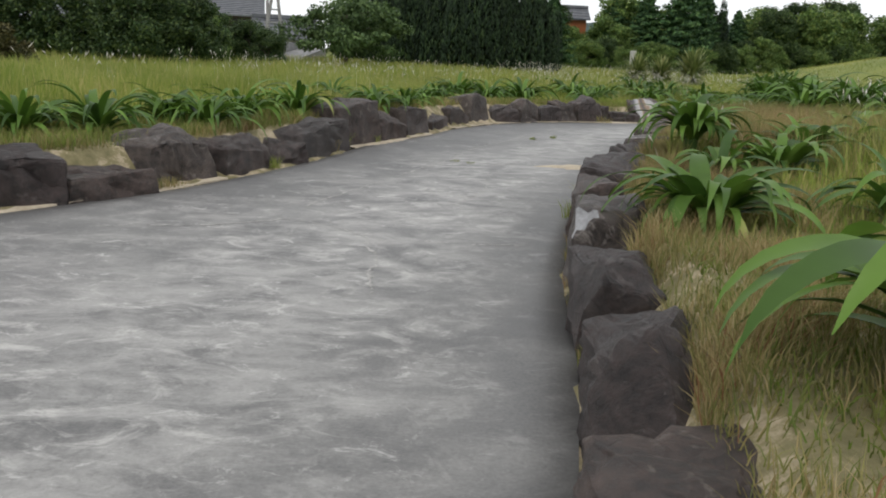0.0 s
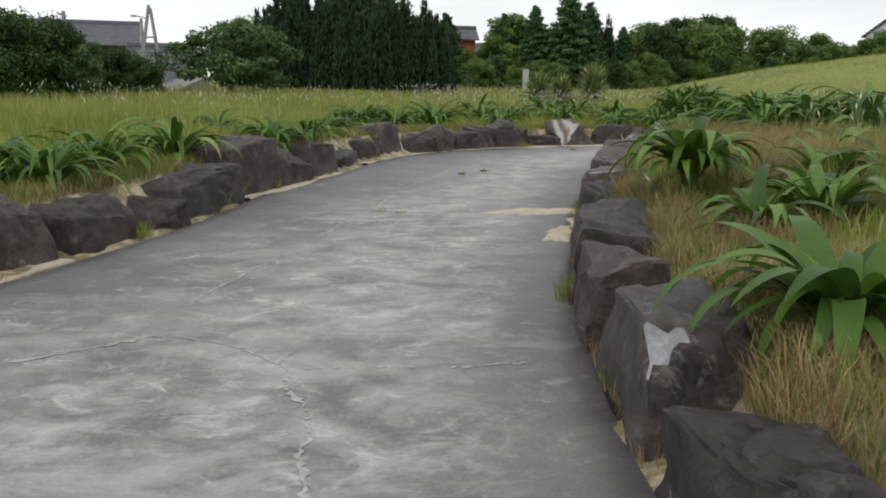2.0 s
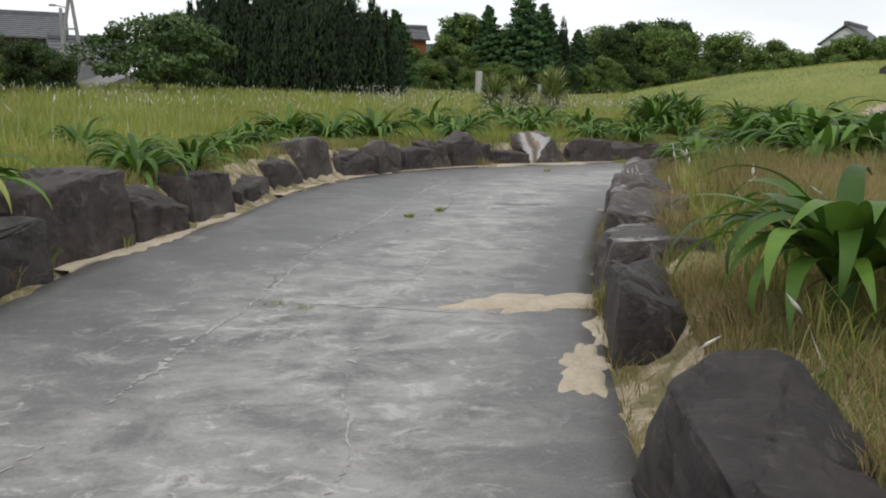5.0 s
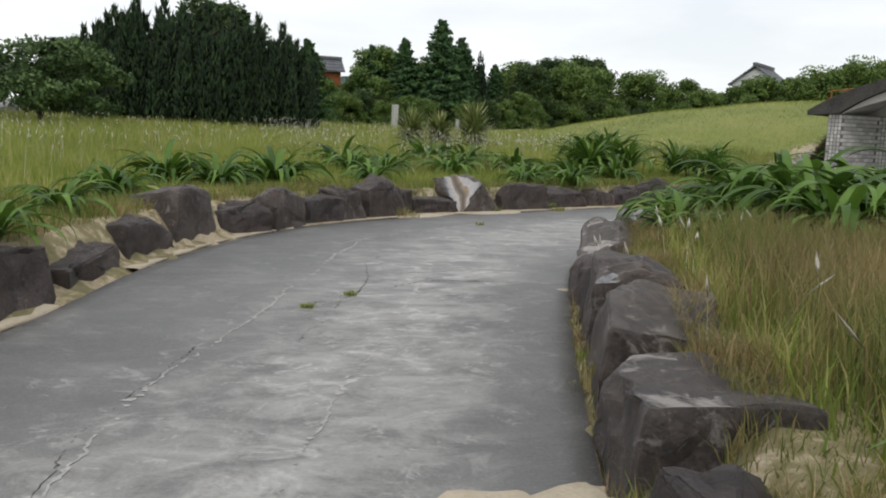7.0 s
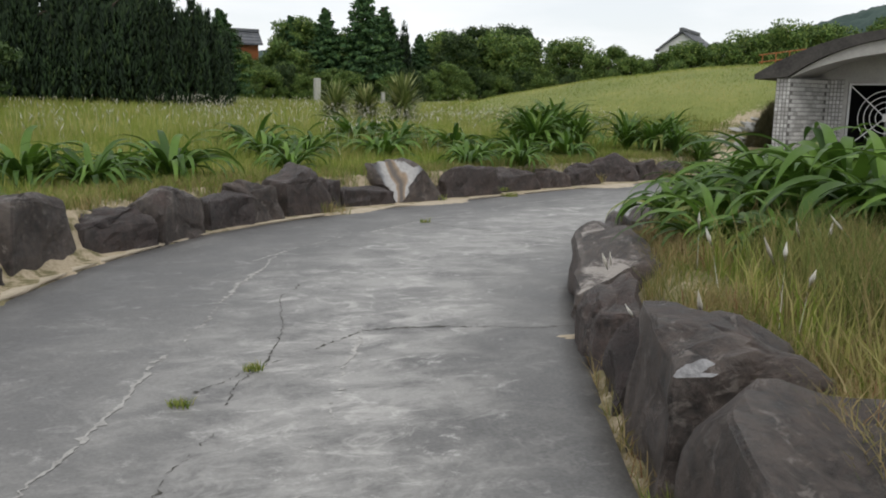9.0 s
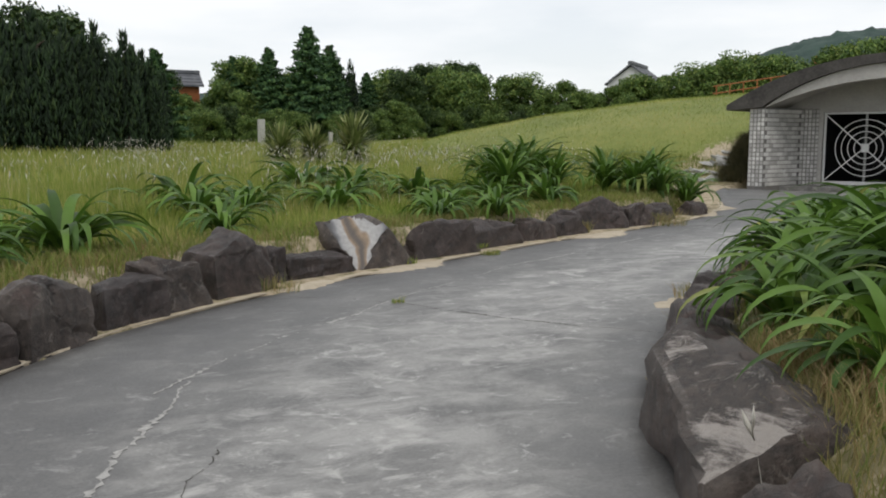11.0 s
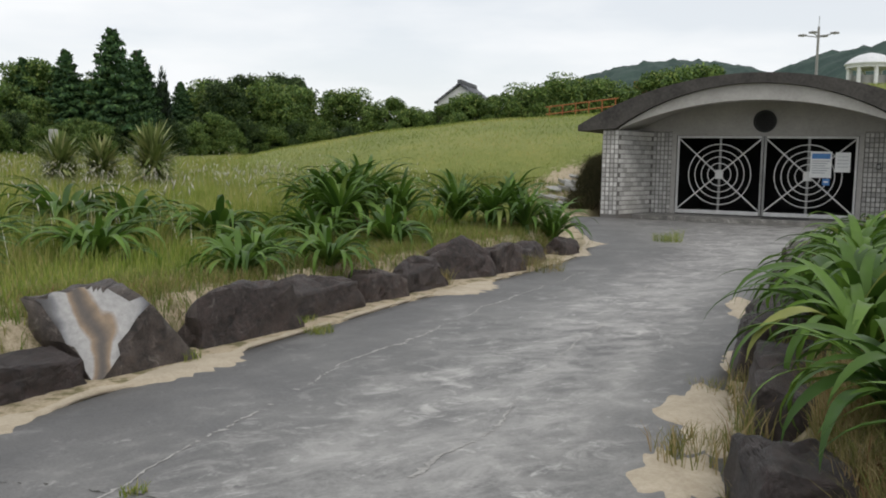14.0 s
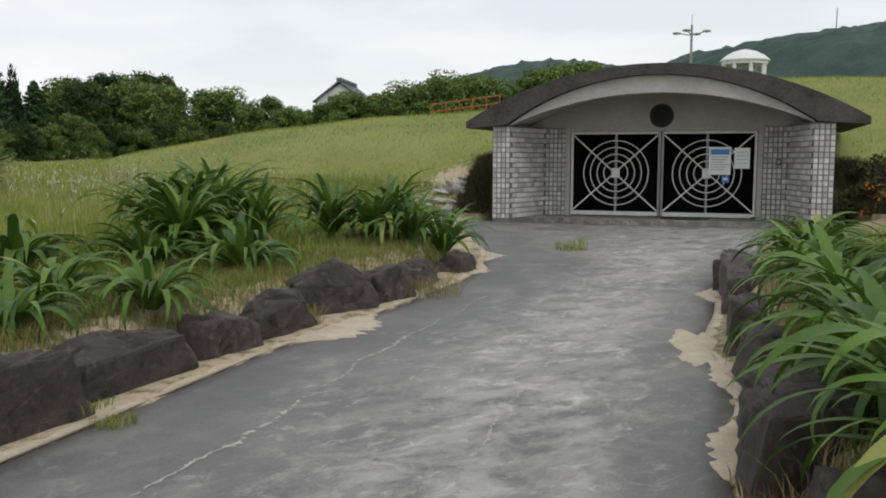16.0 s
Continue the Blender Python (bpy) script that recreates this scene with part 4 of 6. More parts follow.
lily(2.5, 8.95, 0.66, 34, seed, LR, "tall dark green crinum lily with broad arching leaves", up=0.2, wide=1.6)
seed += 1
for x, y, s, n in [(5.9, 14.6, 0.95, 26), (6.4, 14.2, 1.05, 26), (7.2, 14.6, 1.1, 26), (6.3, 15.4, 1.0, 28), (7.2, 15.5, 1.05, 26), (6.2, 16.0, 0.9, 28), (8.0, 15.2, 1.1, 24), (5.6, 13.9, 0.8, 24), (6.9, 13.5, 1.0, 22)]:
    lily(x, y, s, n, seed, LR, "tall dark green strap-leaved lily in a dense clump", up=0.16)
    seed += 1


# ---- grass ----
def grass(name, x, y, low, high, width, mat, label, seed, lean=0.45, lift=0.0, tone=None):
    rng = np.random.default_rng(seed)
    n = len(x)
    z = ground_height(x, y) - 0.02 + lift
    h = rng.uniform(0, 1, n) * (high - low) + low
    a = rng.uniform(0, 2 * math.pi, n)
    b = rng.uniform(0, 2 * math.pi, n)
    k = rng.uniform(0.1, 1, n) * lean * h
    w = width * rng.uniform(0.6, 1.3, n)
    dx, dy = np.cos(a) * w / 2, np.sin(a) * w / 2
    lx, ly = np.cos(b) * k, np.sin(b) * k
    V = np.empty((n, 5, 3))
    V[:, 0] = np.stack([x - dx, y - dy, z], 1)
    V[:, 1] = np.stack([x + dx, y + dy, z], 1)
    V[:, 2] = np.stack([x - dx * 0.7 + lx * 0.35, y - dy * 0.7 + ly * 0.35, z + h * 0.6], 1)
    V[:, 3] = np.stack([x + dx * 0.7 + lx * 0.35, y + dy * 0.7 + ly * 0.35, z + h * 0.6], 1)
    V[:, 4] = np.stack([x + lx, y + ly, z + h], 1)
    o = np.arange(n)[:, None] * 5
    T = np.concatenate([o + np.array([[0, 1, 3]]), o + np.array([[0, 3, 2]]), o + np.array([[2, 3, 4]])])
    t = rng.random(n) if tone is None else np.clip(tone + 0.25 * rng.normal(size=n), 0, 1)
    me = tri_mesh(name, V.reshape(-1, 3), T, mat, np.repeat(t, 5))
    return tagged(new(name, me), label, "grass", kind="stuff")


def scatter(rng, n, x0, x1, y0, y1, keep):
    x, y = rng.uniform(x0, x1, n), rng.uniform(y0, y1, n)
    h, d, on, u, f, md = ground_height(x, y, True)
    patch = np.sin(x * 1.7 + 0.6 * np.sin(y * 1.1)) * np.sin(y * 1.3 + 0.8 * np.sin(x * 0.9))
    ok = ~on & ~((np.abs(u) < 5.0) & (f > -8) & (f < 8)) & (np.hypot(x - 20, y - 32.5) > 3.2) & (rng.random(n) < keep(x, y, d, patch))
    for px, py, s in LILIES:
        ok &= np.hypot(x - px, y - py) > 0.42 * s
    ok &= (md < 0.5) | (np.abs(u) > 60)
    return x[ok], y[ok], d[ok], patch[ok]


rng = np.random.default_rng(11)
left_of = lambda x, y: x < np.interp(y, LEFT_LINE[:, 1], LEFT_LINE[:, 0]) + 0.3
x, y, d, p = scatter(rng, 600000, -12, 24, 2, 44, lambda x, y, d, p: ease(d, 0.9, 2.2) * (1 - 0.9 * ease(d, 7, 13)))
m_ = left_of(x, y) | (y > 34)
hs = 0.4 + 0.6 * ease(d, 1.2, 5.0)
grass("meadow_grass", x[m_], y[m_], 0.16 * hs[m_], 0.54 * hs[m_], 0.012, GRASS, "fresh green meadow grass behind the boulders", 1, tone=0.62 + 0.2 * p[m_])
grass("bank_grass", x[~m_], y[~m_], 0.16 * hs[~m_], 0.55 * hs[~m_], 0.012, GRASS, "mixed green and yellow grass on the bank", 2, tone=0.6 + 0.2 * p[~m_])
x, y, d, p = scatter(rng, 300000, -8, 22, 0, 30, lambda x, y, d, p: ease(d, 0.38, 0.6) * (1 - ease(d, 2.0, 4.0)) * np.clip(0.75 + 0.5 * p, 0.2, 1))
m_ = left_of(x, y)
grass("short_dry_grass", x[m_], y[m_], 0.04, 0.16, 0.008, STRAW, "short dry grass behind the boulders", 3, 0.7, tone=0.4 + 0.2 * p[m_])
grass("bank_dry_grass", x[~m_], y[~m_], 0.03, 0.2, 0.008, STRAW, "dry yellow grass on the planted bank", 4, 0.6, tone=0.45 + 0.25 * p[~m_])
def beside(line, side, a, b, n, d0, d1):
    """Random places between two distances beside a stretch of the path's edge."""
    k = rng.uniform(a, b, n)
    idx = np.arange(len(line))
    px, py = np.interp(k, idx, line[:, 0]), np.interp(k, idx, line[:, 1])
    t = np.gradient(line, axis=0)
    t /= np.hypot(*t.T)[:, None]
    nx, ny = np.interp(k, idx, -t[:, 1]) * side, np.interp(k, idx, t[:, 0]) * side
    o = d0 + (d1 - d0) * rng.random(n) ** 1.4
    x, y = px + nx * o, py + ny * o
    lump = np.sin(x * 4.1 + 1.3 * np.sin(y * 3.3)) * np.sin(y * 3.7 + 1.1 * np.sin(x * 2.9))
    ok = (rng.random(n) < np.clip(0.58 + 0.6 * lump, 0.22, 1)) & ~inside(PAVED, x, y)
    for qx, qy, s in LILIES:
        ok &= np.hypot(x - qx, y - qy) > 0.18 * s
    return x[ok], y[ok], lump[ok]


x, y, p = beside(RIGHT_LINE, -1, 30, 120, 160000, 0.36, 2.6)
grass("bank_low_growth", x, y, 0.03 + 0.02 * p, 0.16 + 0.08 * p, 0.006, STRAW, "matted dry grass and weeds on the bank", 21, 1.0, tone=0.42 + 0.3 * p)
x, y, p = beside(RIGHT_LINE, -1, 30, 120, 40000, 0.55, 2.6)
grass("bank_weeds", x, y, 0.02, 0.1, 0.012, GRASS, "low green weeds on the bank", 22, 1.2, tone=0.25 + 0.2 * p)
x, y, p = beside(LEFT_LINE, 1, 40, 150, 70000, 0.5, 1.9)
grass("meadow_edge_growth", x, y, 0.03, 0.18, 0.008, STRAW, "matted dry grass behind the boulders", 23, 1.0, tone=0.35 + 0.3 * p)
x, y, p = beside(LEFT_LINE, 1, 40, 150, 45000, 0.6, 2.2)
grass("meadow_edge_weeds", x, y, 0.04, 0.2, 0.01, GRASS, "fresh green weeds behind the boulders", 24, 0.9, tone=0.3 + 0.2 * p)
x, y, d, p = scatter(rng, 230000, 1.5, 9, 6.5, 17, lambda x, y, d, p: ease(d, 0.75, 1.3) * ~left_of(x, y) * (1 - ease(np.hypot((x - 4.2) / 2.6, (y - 11.8) / 4.2), 0.5, 1.0)))
grass("tall_dry_grass", x, y, 0.16, 0.5, 0.008, STRAW, "tall yellowing grass beside the boulders", 5, 0.6, tone=0.52 + 0.3 * p)
x, y, d, p = scatter(rng, 150000, 2.5, 17, 2, 22, lambda x, y, d, p: ~left_of(x, y) * ease(d, 1.9, 3.2))
grass("slope_grass", x, y, 0.22, 0.58, 0.012, GRASS, "tall pale green grass on the slope above the bank", 28, 0.5, tone=0.72 + 0.15 * p)
x, y, p = beside(RIGHT_LINE, -1, 48, 112, 9000, 0.0, 0.5)
grass("foot_weeds", x, y, 0.03, 0.13, 0.006, STRAW, "dry weeds along the foot of the boulders", 25, 1.1, tone=0.5 + 0.3 * p)
x, y, p = beside(RIGHT_LINE, -1, 62, 112, 15000, 0.7, 2.6)
grass("bank_fresh_grass", x, y, 0.08, 0.34, 0.011, GRASS, "fresh green grass among the dry bank grass", 26, 0.7, tone=0.7 + 0.25 * p)
x, y, d, p = scatter(rng, 260000, -32, 45, 0, 80, lambda x, y, d, p: ease(d, 6, 12) * 0.8 * (1 - ease(np.hypot(x - 6, y - 36), 34, 46)))
grass("far_meadow_grass", x, y, 0.25, 0.58, 0.026, GRASS, "far meadow grass before the trees", 6, tone=0.68 + 0.15 * p)
# short turf on the mound
x, y = rng.uniform(16, 62, 190000), rng.uniform(10, 66, 190000)
h, d, on, u, f, md = ground_height(x, y, True)
ok = (md > 0.15) & ~((np.abs(u) < 4.9) & (f > -7)) & (d > 1.2)
grass("mound_turf", x[ok], y[ok], 0.05, 0.14, 0.018, GRASS, "rough turf covering the mound", 7, tone=0.62 + 0.2 * np.sin(x[ok] * 0.6) * np.sin(y[ok] * 0.5))


# withered blades by the piers, darkened in colour to give the eave's shade
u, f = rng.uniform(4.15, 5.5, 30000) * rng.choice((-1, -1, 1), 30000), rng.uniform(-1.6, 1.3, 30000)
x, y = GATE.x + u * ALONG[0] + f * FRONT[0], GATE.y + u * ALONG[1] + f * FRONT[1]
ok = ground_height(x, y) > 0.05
grass("overhung_grass", x[ok], y[ok], 0.1, 0.38, 0.016, SHADE_GRASS, "withered grass hanging beside the tiled pier, coloured dark for the eave shade", 27, 1.3)


def tuft(x, y, r, n, high, mat, seed, label):
    q = np.random.default_rng(seed)
    a, k = q.uniform(0, 2 * math.pi, n), np.sqrt(q.random(n)) * r
    ob = grass("grass_tuft", x + np.cos(a) * k, y + np.sin(a) * k, high * 0.4, high, 0.007, mat, label, seed, 0.8, lift=0.0)
    on = bool(inside(PAVED, np.array([x]), np.array([y]))[0])
    ob.location.z = 0.085 if on else 0.0
    return tagged(ob, label, "grass", "grass tufts")


for i, (x, y, r, n, h) in enumerate([(1.38, 14.15, 0.05, 90, 0.07), (1.76, 14.57, 0.05, 90, 0.07), (4.5, 19.75, 0.06, 60, 0.09), (17.3, 27.5, 0.3, 260, 0.32), (0.1, 10.9, 0.06, 40, 0.05), (0.3, 10.8, 0.06, 40, 0.05), (5.6, 22.35, 0.14, 100, 0.12), (7.0, 22.85, 0.16, 160, 0.12)]):
    tuft(x, y, r, n, h, GRASS, 50 + i, "small green grass tuft growing from a crack in the concrete")
for i, (x, y, r, n, h) in enumerate([(1.12, 7.35, 0.1, 120, 0.26), (-1.45, 11.65, 0.14, 120, 0.26), (-1.1, 12.6, 0.12, 100, 0.14), (2.78, 12.6, 0.09, 90, 0.14), (-1.95, 9.62, 0.1, 90, 0.16), (2.12, 10.65, 0.1, 80, 0.2)]):
    tuft(x, y, r, n, h, GRASS, 70 + i, "green grass tuft at the foot of a boulder")
for i, (x, y, r, n, h) in enumerate([(2.1, 10.6, 0.14, 130, 0.26), (2.68, 12.2, 0.14, 140, 0.2), (3.4, 13.6, 0.12, 100, 0.14), (7.0, 18.6, 0.3, 260, 0.28), (6.4, 18.0, 0.25, 200, 0.25), (8.3, 19.35, 0.3, 220, 0.28), (-2.6, 8.0, 0.16, 160, 0.14), (-1.6, 11.3, 0.2, 180, 0.2), (11.9, 25.45, 0.4, 320, 0.4), (0.75, 4.6, 0.12, 140, 0.14), (0.66, 3.7, 0.1, 120, 0.12), (3.7, 20.95, 0.2, 140, 0.25), (9.7, 24.9, 0.25, 180, 0.25)]):
    tuft(x, y, r, n, h, STRAW, 90 + i, "dry brown grass tuft between the boulders")


def plumes(name, x, y, seed, low, high, label):
    """Slender stalks with pale feathery heads."""
    rng = np.random.default_rng(seed)
    V, T, tint = [], [], []
    z = ground_height(x, y)
    for i in range(len(x)):
        h = rng.uniform(low, high)
        a, k = rng.uniform(0, 6.28), rng.uniform(0.02, 0.16)
        dx, dy = math.cos(a) * k, math.sin(a) * k
        hl, hw = rng.uniform(0.08, 0.16), rng.uniform(0.009, 0.016)
        o = len(V)
        base, neck = np.array([x[i], y[i], z[i]]), np.array([x[i] + dx, y[i] + dy, z[i] + h])
        tip = neck + np.array([dx * 0.9, dy * 0.9, hl])
        mid = (neck + tip) / 2
        V += [base - (0.003, 0, 0), base + (0.003, 0, 0), neck, neck]
        T += [(o, o + 1, o + 2)]
        V += [mid + (hw, 0, 0), mid + (-hw / 2, hw * 0.86, 0), mid + (-hw / 2, -hw * 0.86, 0), tip]
        for q in range(3):
            e, f = o + 4 + q, o + 4 + (q + 1) % 3
            T += [(o + 2, e, f), (e, o + 7, f)]
        tint += [rng.random()] * 8
    me = tri_mesh(name, np.array(V), np.array(T), PLUME, np.array(tint))
    return tagged(new(name, me), label, "grass", kind="stuff")


x, y, d, p = scatter(rng, 5200, -9, 20, 14, 44, lambda x, y, d, p: left_of(x, y) * (d > 2.5) * np.clip(0.15 + 0.7 * p, 0, 1))
plumes("meadow_plumes", x, y, 1, 0.45, 0.75, "pale feathery seed heads above the meadow grass")
x, y, d, p = scatter(rng, 5200, 3, 16, 4, 21, lambda x, y, d, p: ~left_of(x, y) * (d > 2.6) * np.clip(0.25 + 0.6 * p, 0, 1))
plumes("slope_plumes", x, y, 2, 0.45, 0.8, "pale feathery seed heads on the slope")
x, y, d, p = scatter(rng, 4600, 3, 24, 34, 58, lambda x, y, d, p: np.clip(0.2 + 0.6 * p, 0, 1) * (d > 6))
plumes("far_plumes", x, y, 3, 0.5, 0.8, "pale seed heads in the far meadow")
x, y, d, p = scatter(rng, 50, 1.2, 5, 8, 15, lambda x, y, d, p: ~left_of(x, y) * (d < 1.6))
plumes("path_side_plumes", x, y, 4, 0.18, 0.34, "slender seed heads beside the boulders")


# ---- the vaulted entrance building set into the mound ----
# Local axes: x along the front, y into the mound, z up; y = 0 at the gate.
BUILDING = thing("entrance_building", pose(GATE.x, GATE.y, GATE.z, 0, 0, math.degrees(GATE_TURN)), "low concrete building with a vaulted roof and pale tiled piers", "building")


def arc(half, low, top, n=40):
    """Points of a shallow arc from (-half, low) over (0, top)."""
    rise = top - low
    R = (half * half + rise * rise) / (2 * rise)
    a = math.asin(half / R)
    return [(R * math.sin(k), top - R + R * math.cos(k)) for k in np.linspace(-a, a, n)]


def prism(outline, y0, y1):
    bm = bmesh.new()
    a = [bm.verts.new((x, y0, z)) for x, z in outline]
    b = [bm.verts.new((x, y1, z)) for x, z in outline]
    n = len(a)
    bm.faces.new(a)
    bm.faces.new(b[::-1])
    for i in range(n):
        bm.faces.new((a[i], b[i], b[(i + 1) % n], a[(i + 1) % n]))
    bmesh.ops.recalc_face_normals(bm, faces=bm.faces)
    return bm


def strip_prism(upper, lower, y0, y1):
    """A solid between two arcs of as many points."""
    bm = bmesh.new()
    rows = [[bm.verts.new((x, y, z)) for x, z in line] for line in (upper, lower) for y in (y0, y1)]
    u0, u1, l0, l1 = rows
    n = len(u0)
    for i in range(n - 1):
        bm.faces.new((u0[i], u0[i + 1], l0[i + 1], l0[i]))
        bm.faces.new((u1[i + 1], u1[i], l1[i], l1[i + 1]))
        bm.faces.new((u0[i + 1], u0[i], u1[i], u1[i + 1]))
        bm.faces.new((l0[i], l0[i + 1], l1[i + 1], l1[i]))
    for i in (0, n - 1):
        bm.faces.new((u0[i], l0[i], l1[i], u1[i]))
    bmesh.ops.recalc_face_normals(bm, faces=bm.faces)
    return bm


top_arc = arc(4.75, 2.52, 3.86, 61)
under = arc(3.66, 2.44, 3.6, 45)
low_arc = [(-4.75, 2.36)] + [(x, 2.36 + 0.075 * (4.75 + x) / 1.0) for x in np.linspace(-4.6, -3.75, 7)] + under + [(x, 2.36 + 0.075 * (4.75 - x) / 1.0) for x in np.linspace(3.75, 4.6, 7)] + [(4.75, 2.36)]
part("vault_roof", strip_prism(top_arc, low_arc, -2.0, 5.5), ROOF_CONC, BUILDING, "dark weathered concrete vault")
part("front_beam", strip_prism(arc(3.6, 2.44, 3.59, 45), arc(3.6, 2.42, 3.17, 45), -1.88, -1.55), SOFFIT, BUILDING, "pale painted arched beam")
part("soffit", strip_prism([(x, z - 0.012) for x, z in arc(3.6, 2.5, 3.5, 45)], [(x, z - 0.05) for x, z in arc(3.6, 2.47, 3.4, 45)], -1.55, 0.1), SOFFIT, BUILDING, "painted soffit")
bm = prism([(-3.62, 2.36), (3.62, 2.36)] + [(x, z - 0.02) for x, z in arc(3.62, 2.5, 3.5, 31)][::-1], 0.0, 0.2)
part("tympanum", bm, SOFFIT, BUILDING, "grey concrete wall above the gate")
for s in (-1, 1):
    bm = bmesh.new()
    box(bm, min(s * 2.4, s * 2.53), max(s * 2.4, s * 2.53), -0.06, 0.2, -0.06, 2.36, bevel=0.01)
    part("gate_jamb", bm, SOFFIT, BUILDING, "pale concrete jamb")
bm = bmesh.new()
box(bm, -2.4, 2.4, -0.05, 0.2, 2.3, 2.36)
part("gate_lintel", bm, SOFFIT, BUILDING)
bm = bmesh.new()
box(bm, -3.6, 3.6, -1.0, 0.3, -0.2, 0.03, bevel=0.01)
part("threshold_slab", bm, CONCRETE, BUILDING, "low concrete threshold")
bm = bmesh.new()
box(bm, 0.1, 1.3, -0.75, -0.3, 0.034, 0.05, bevel=0.005)
part("door_mat", bm, DARK_METAL, BUILDING, "dark floor grating before the gate")
# room behind the gate, its darkness put into near-black wall colour
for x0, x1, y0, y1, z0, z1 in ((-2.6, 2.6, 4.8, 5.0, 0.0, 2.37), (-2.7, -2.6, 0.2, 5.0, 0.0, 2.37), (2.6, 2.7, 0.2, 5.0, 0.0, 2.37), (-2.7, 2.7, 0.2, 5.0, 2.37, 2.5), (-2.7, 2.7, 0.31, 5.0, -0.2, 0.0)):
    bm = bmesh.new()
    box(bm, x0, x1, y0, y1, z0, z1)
    part("inner_wall", bm, BLACK, BUILDING, "room wall behind the gate, coloured near-black for the unlit interior")

TW, TH = 0.1065, 0.1278


def tile_mesh(w, h, t, bev):
    bm = bmesh.new()
    a = [bm.verts.new(c) for c in ((-w, 0, -h), (w, 0, -h), (w, 0, h), (-w, 0, h))]
    b = [bm.verts.new((c.co.x * (1 - bev / w), -t, c.co.z * (1 - bev / h))) for c in a]
    bm.faces.new(b)
    for i in range(4):
        bm.faces.new((a[i], a[(i + 1) % 4], b[(i + 1) % 4], b[i]))
    bmesh.ops.recalc_face_normals(bm, faces=bm.faces)
    me = bpy.data.meshes.new("tile")
    bm.to_mesh(me)
    bm.free()
    me.materials.append(TILE)
    return me


TILE_SQ, TILE_LONG = tile_mesh(TW / 2 * 0.86, TH / 2 * 0.88, 0.016, 0.008), tile_mesh(0.116, TH / 2 * 0.88, 0.016, 0.008)
trng = random.Random(5)


def tiled_wall(name, x0, y0, x1, y1, thick, long):
    """A mortared wall panel from one plan point to another, with split-face tiles proud of its face."""
    L = math.hypot(x1 - x0, y1 - y0)
    turn = math.degrees(math.atan2(y1 - y0, x1 - x0))
    bm = bmesh.new()
    box(bm, 0, L, 0, thick, -0.15, 2.42)
    w = part(name, bm, MORTAR, BUILDING, "wall clad in pale grey split-face tiles")
    w.matrix_local = pose(x0, y0, 0, 0, 0, turn)
    rows = 18
    step = 0.24 if long else L / max(1, round(L / 0.116))
    z0 = 0.03
    h = 2.36 / rows
    for r in range(rows):
        if long:
            shift = 0.12 * (r % 2)
            xs = [k * step + shift for k in range(int(L / step) + 1) if 0.11 < k * step + shift < L - 0.11]
        else:
            xs = [(k + 0.5) * step for k in range(max(1, round(L / 0.116)))]
        for q in xs:
            piece("tile", TILE_LONG if long else TILE_SQ, w, pose(q, trng.uniform(-0.004, 0.001), z0 + (r + 0.5) * h, trng.uniform(-1.5, 1.5), 0, 0))


for s in (-1, 1):
    if s < 0:
        tiled_wall("pier_face", -4.06, -1.86, -3.595, -1.86, 0.3, False)
        tiled_wall("wing_wall", -3.595, -1.85, -3.1, 0.0, 0.3, True)
        tiled_wall("recess_wall", -3.1, 0.0, -2.53, 0.0, 0.25, False)
    else:
        tiled_wall("pier_face", 3.595, -1.86, 4.06, -1.86, 0.3, False)
        tiled_wall("wing_wall", 3.1, 0.0, 3.595, -1.85, 0.3, True)
        tiled_wall("recess_wall", 2.53, 0.0, 3.1, 0.0, 0.25, False)
    bm = bmesh.new()
    box(bm, min(s * 3.8, s * 4.055), max(s * 3.8, s * 4.055), -1.55, 5.0, -0.2, 2.4)
    part("side_wall", bm, GREY_WALL, BUILDING, "grey rendered side wall")

# round vent
bm = bmesh.new()
for k in range(40):
    a0, a1 = 2 * math.pi * k / 40, 2 * math.pi * (k + 1) / 40
    ring = [[(math.cos(a) * r, yy, 2.7 + math.sin(a) * r) for r, yy in ((0.31, -0.004), (0.31, -0.06), (0.25, -0.06), (0.25, -0.004))] for a in (a0, a1)]
    vs = [[bm.verts.new(c) for c in q] for q in ring]
    for i in range(3):
        bm.faces.new((vs[0][i], vs[1][i], vs[1][i + 1], vs[0][i + 1]))
bmesh.ops.remove_doubles(bm, verts=bm.verts, dist=1e-4)
vent = part("round_vent", bm, DARK_METAL, BUILDING, "round black louvred vent")
# solid disc behind the slats, near-black in place of the hollow's darkness
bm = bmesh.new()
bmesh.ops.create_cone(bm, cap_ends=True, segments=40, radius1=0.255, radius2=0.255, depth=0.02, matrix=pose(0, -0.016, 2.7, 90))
part("vent_dark_back", bm, BLACK, vent)
for k in range(7):
    z = 2.5 + k * 0.066
    hw = math.sqrt(max(0.25 ** 2 - (z - 2.7) ** 2, 0.002)) - 0.004
    bm = bmesh.new()
    box(bm, -hw, hw, -0.055, -0.03, z - 0.008, z + 0.008)
    part("slat", bm, DARK_METAL, vent)


def bar(bm, x0, z0, x1, z1, w, y0, y1):
    d = Vector((x1 - x0, 0, z1 - z0))
    m = Matrix.Translation(((x0 + x1) / 2, (y0 + y1) / 2, (z0 + z1) / 2)) @ Matrix.Rotation(-math.atan2(d.z, d.x), 4, "Y")
    box(bm, -d.length / 2, d.length / 2, -(y1 - y0) / 2, (y1 - y0) / 2, -w / 2, w / 2, m)


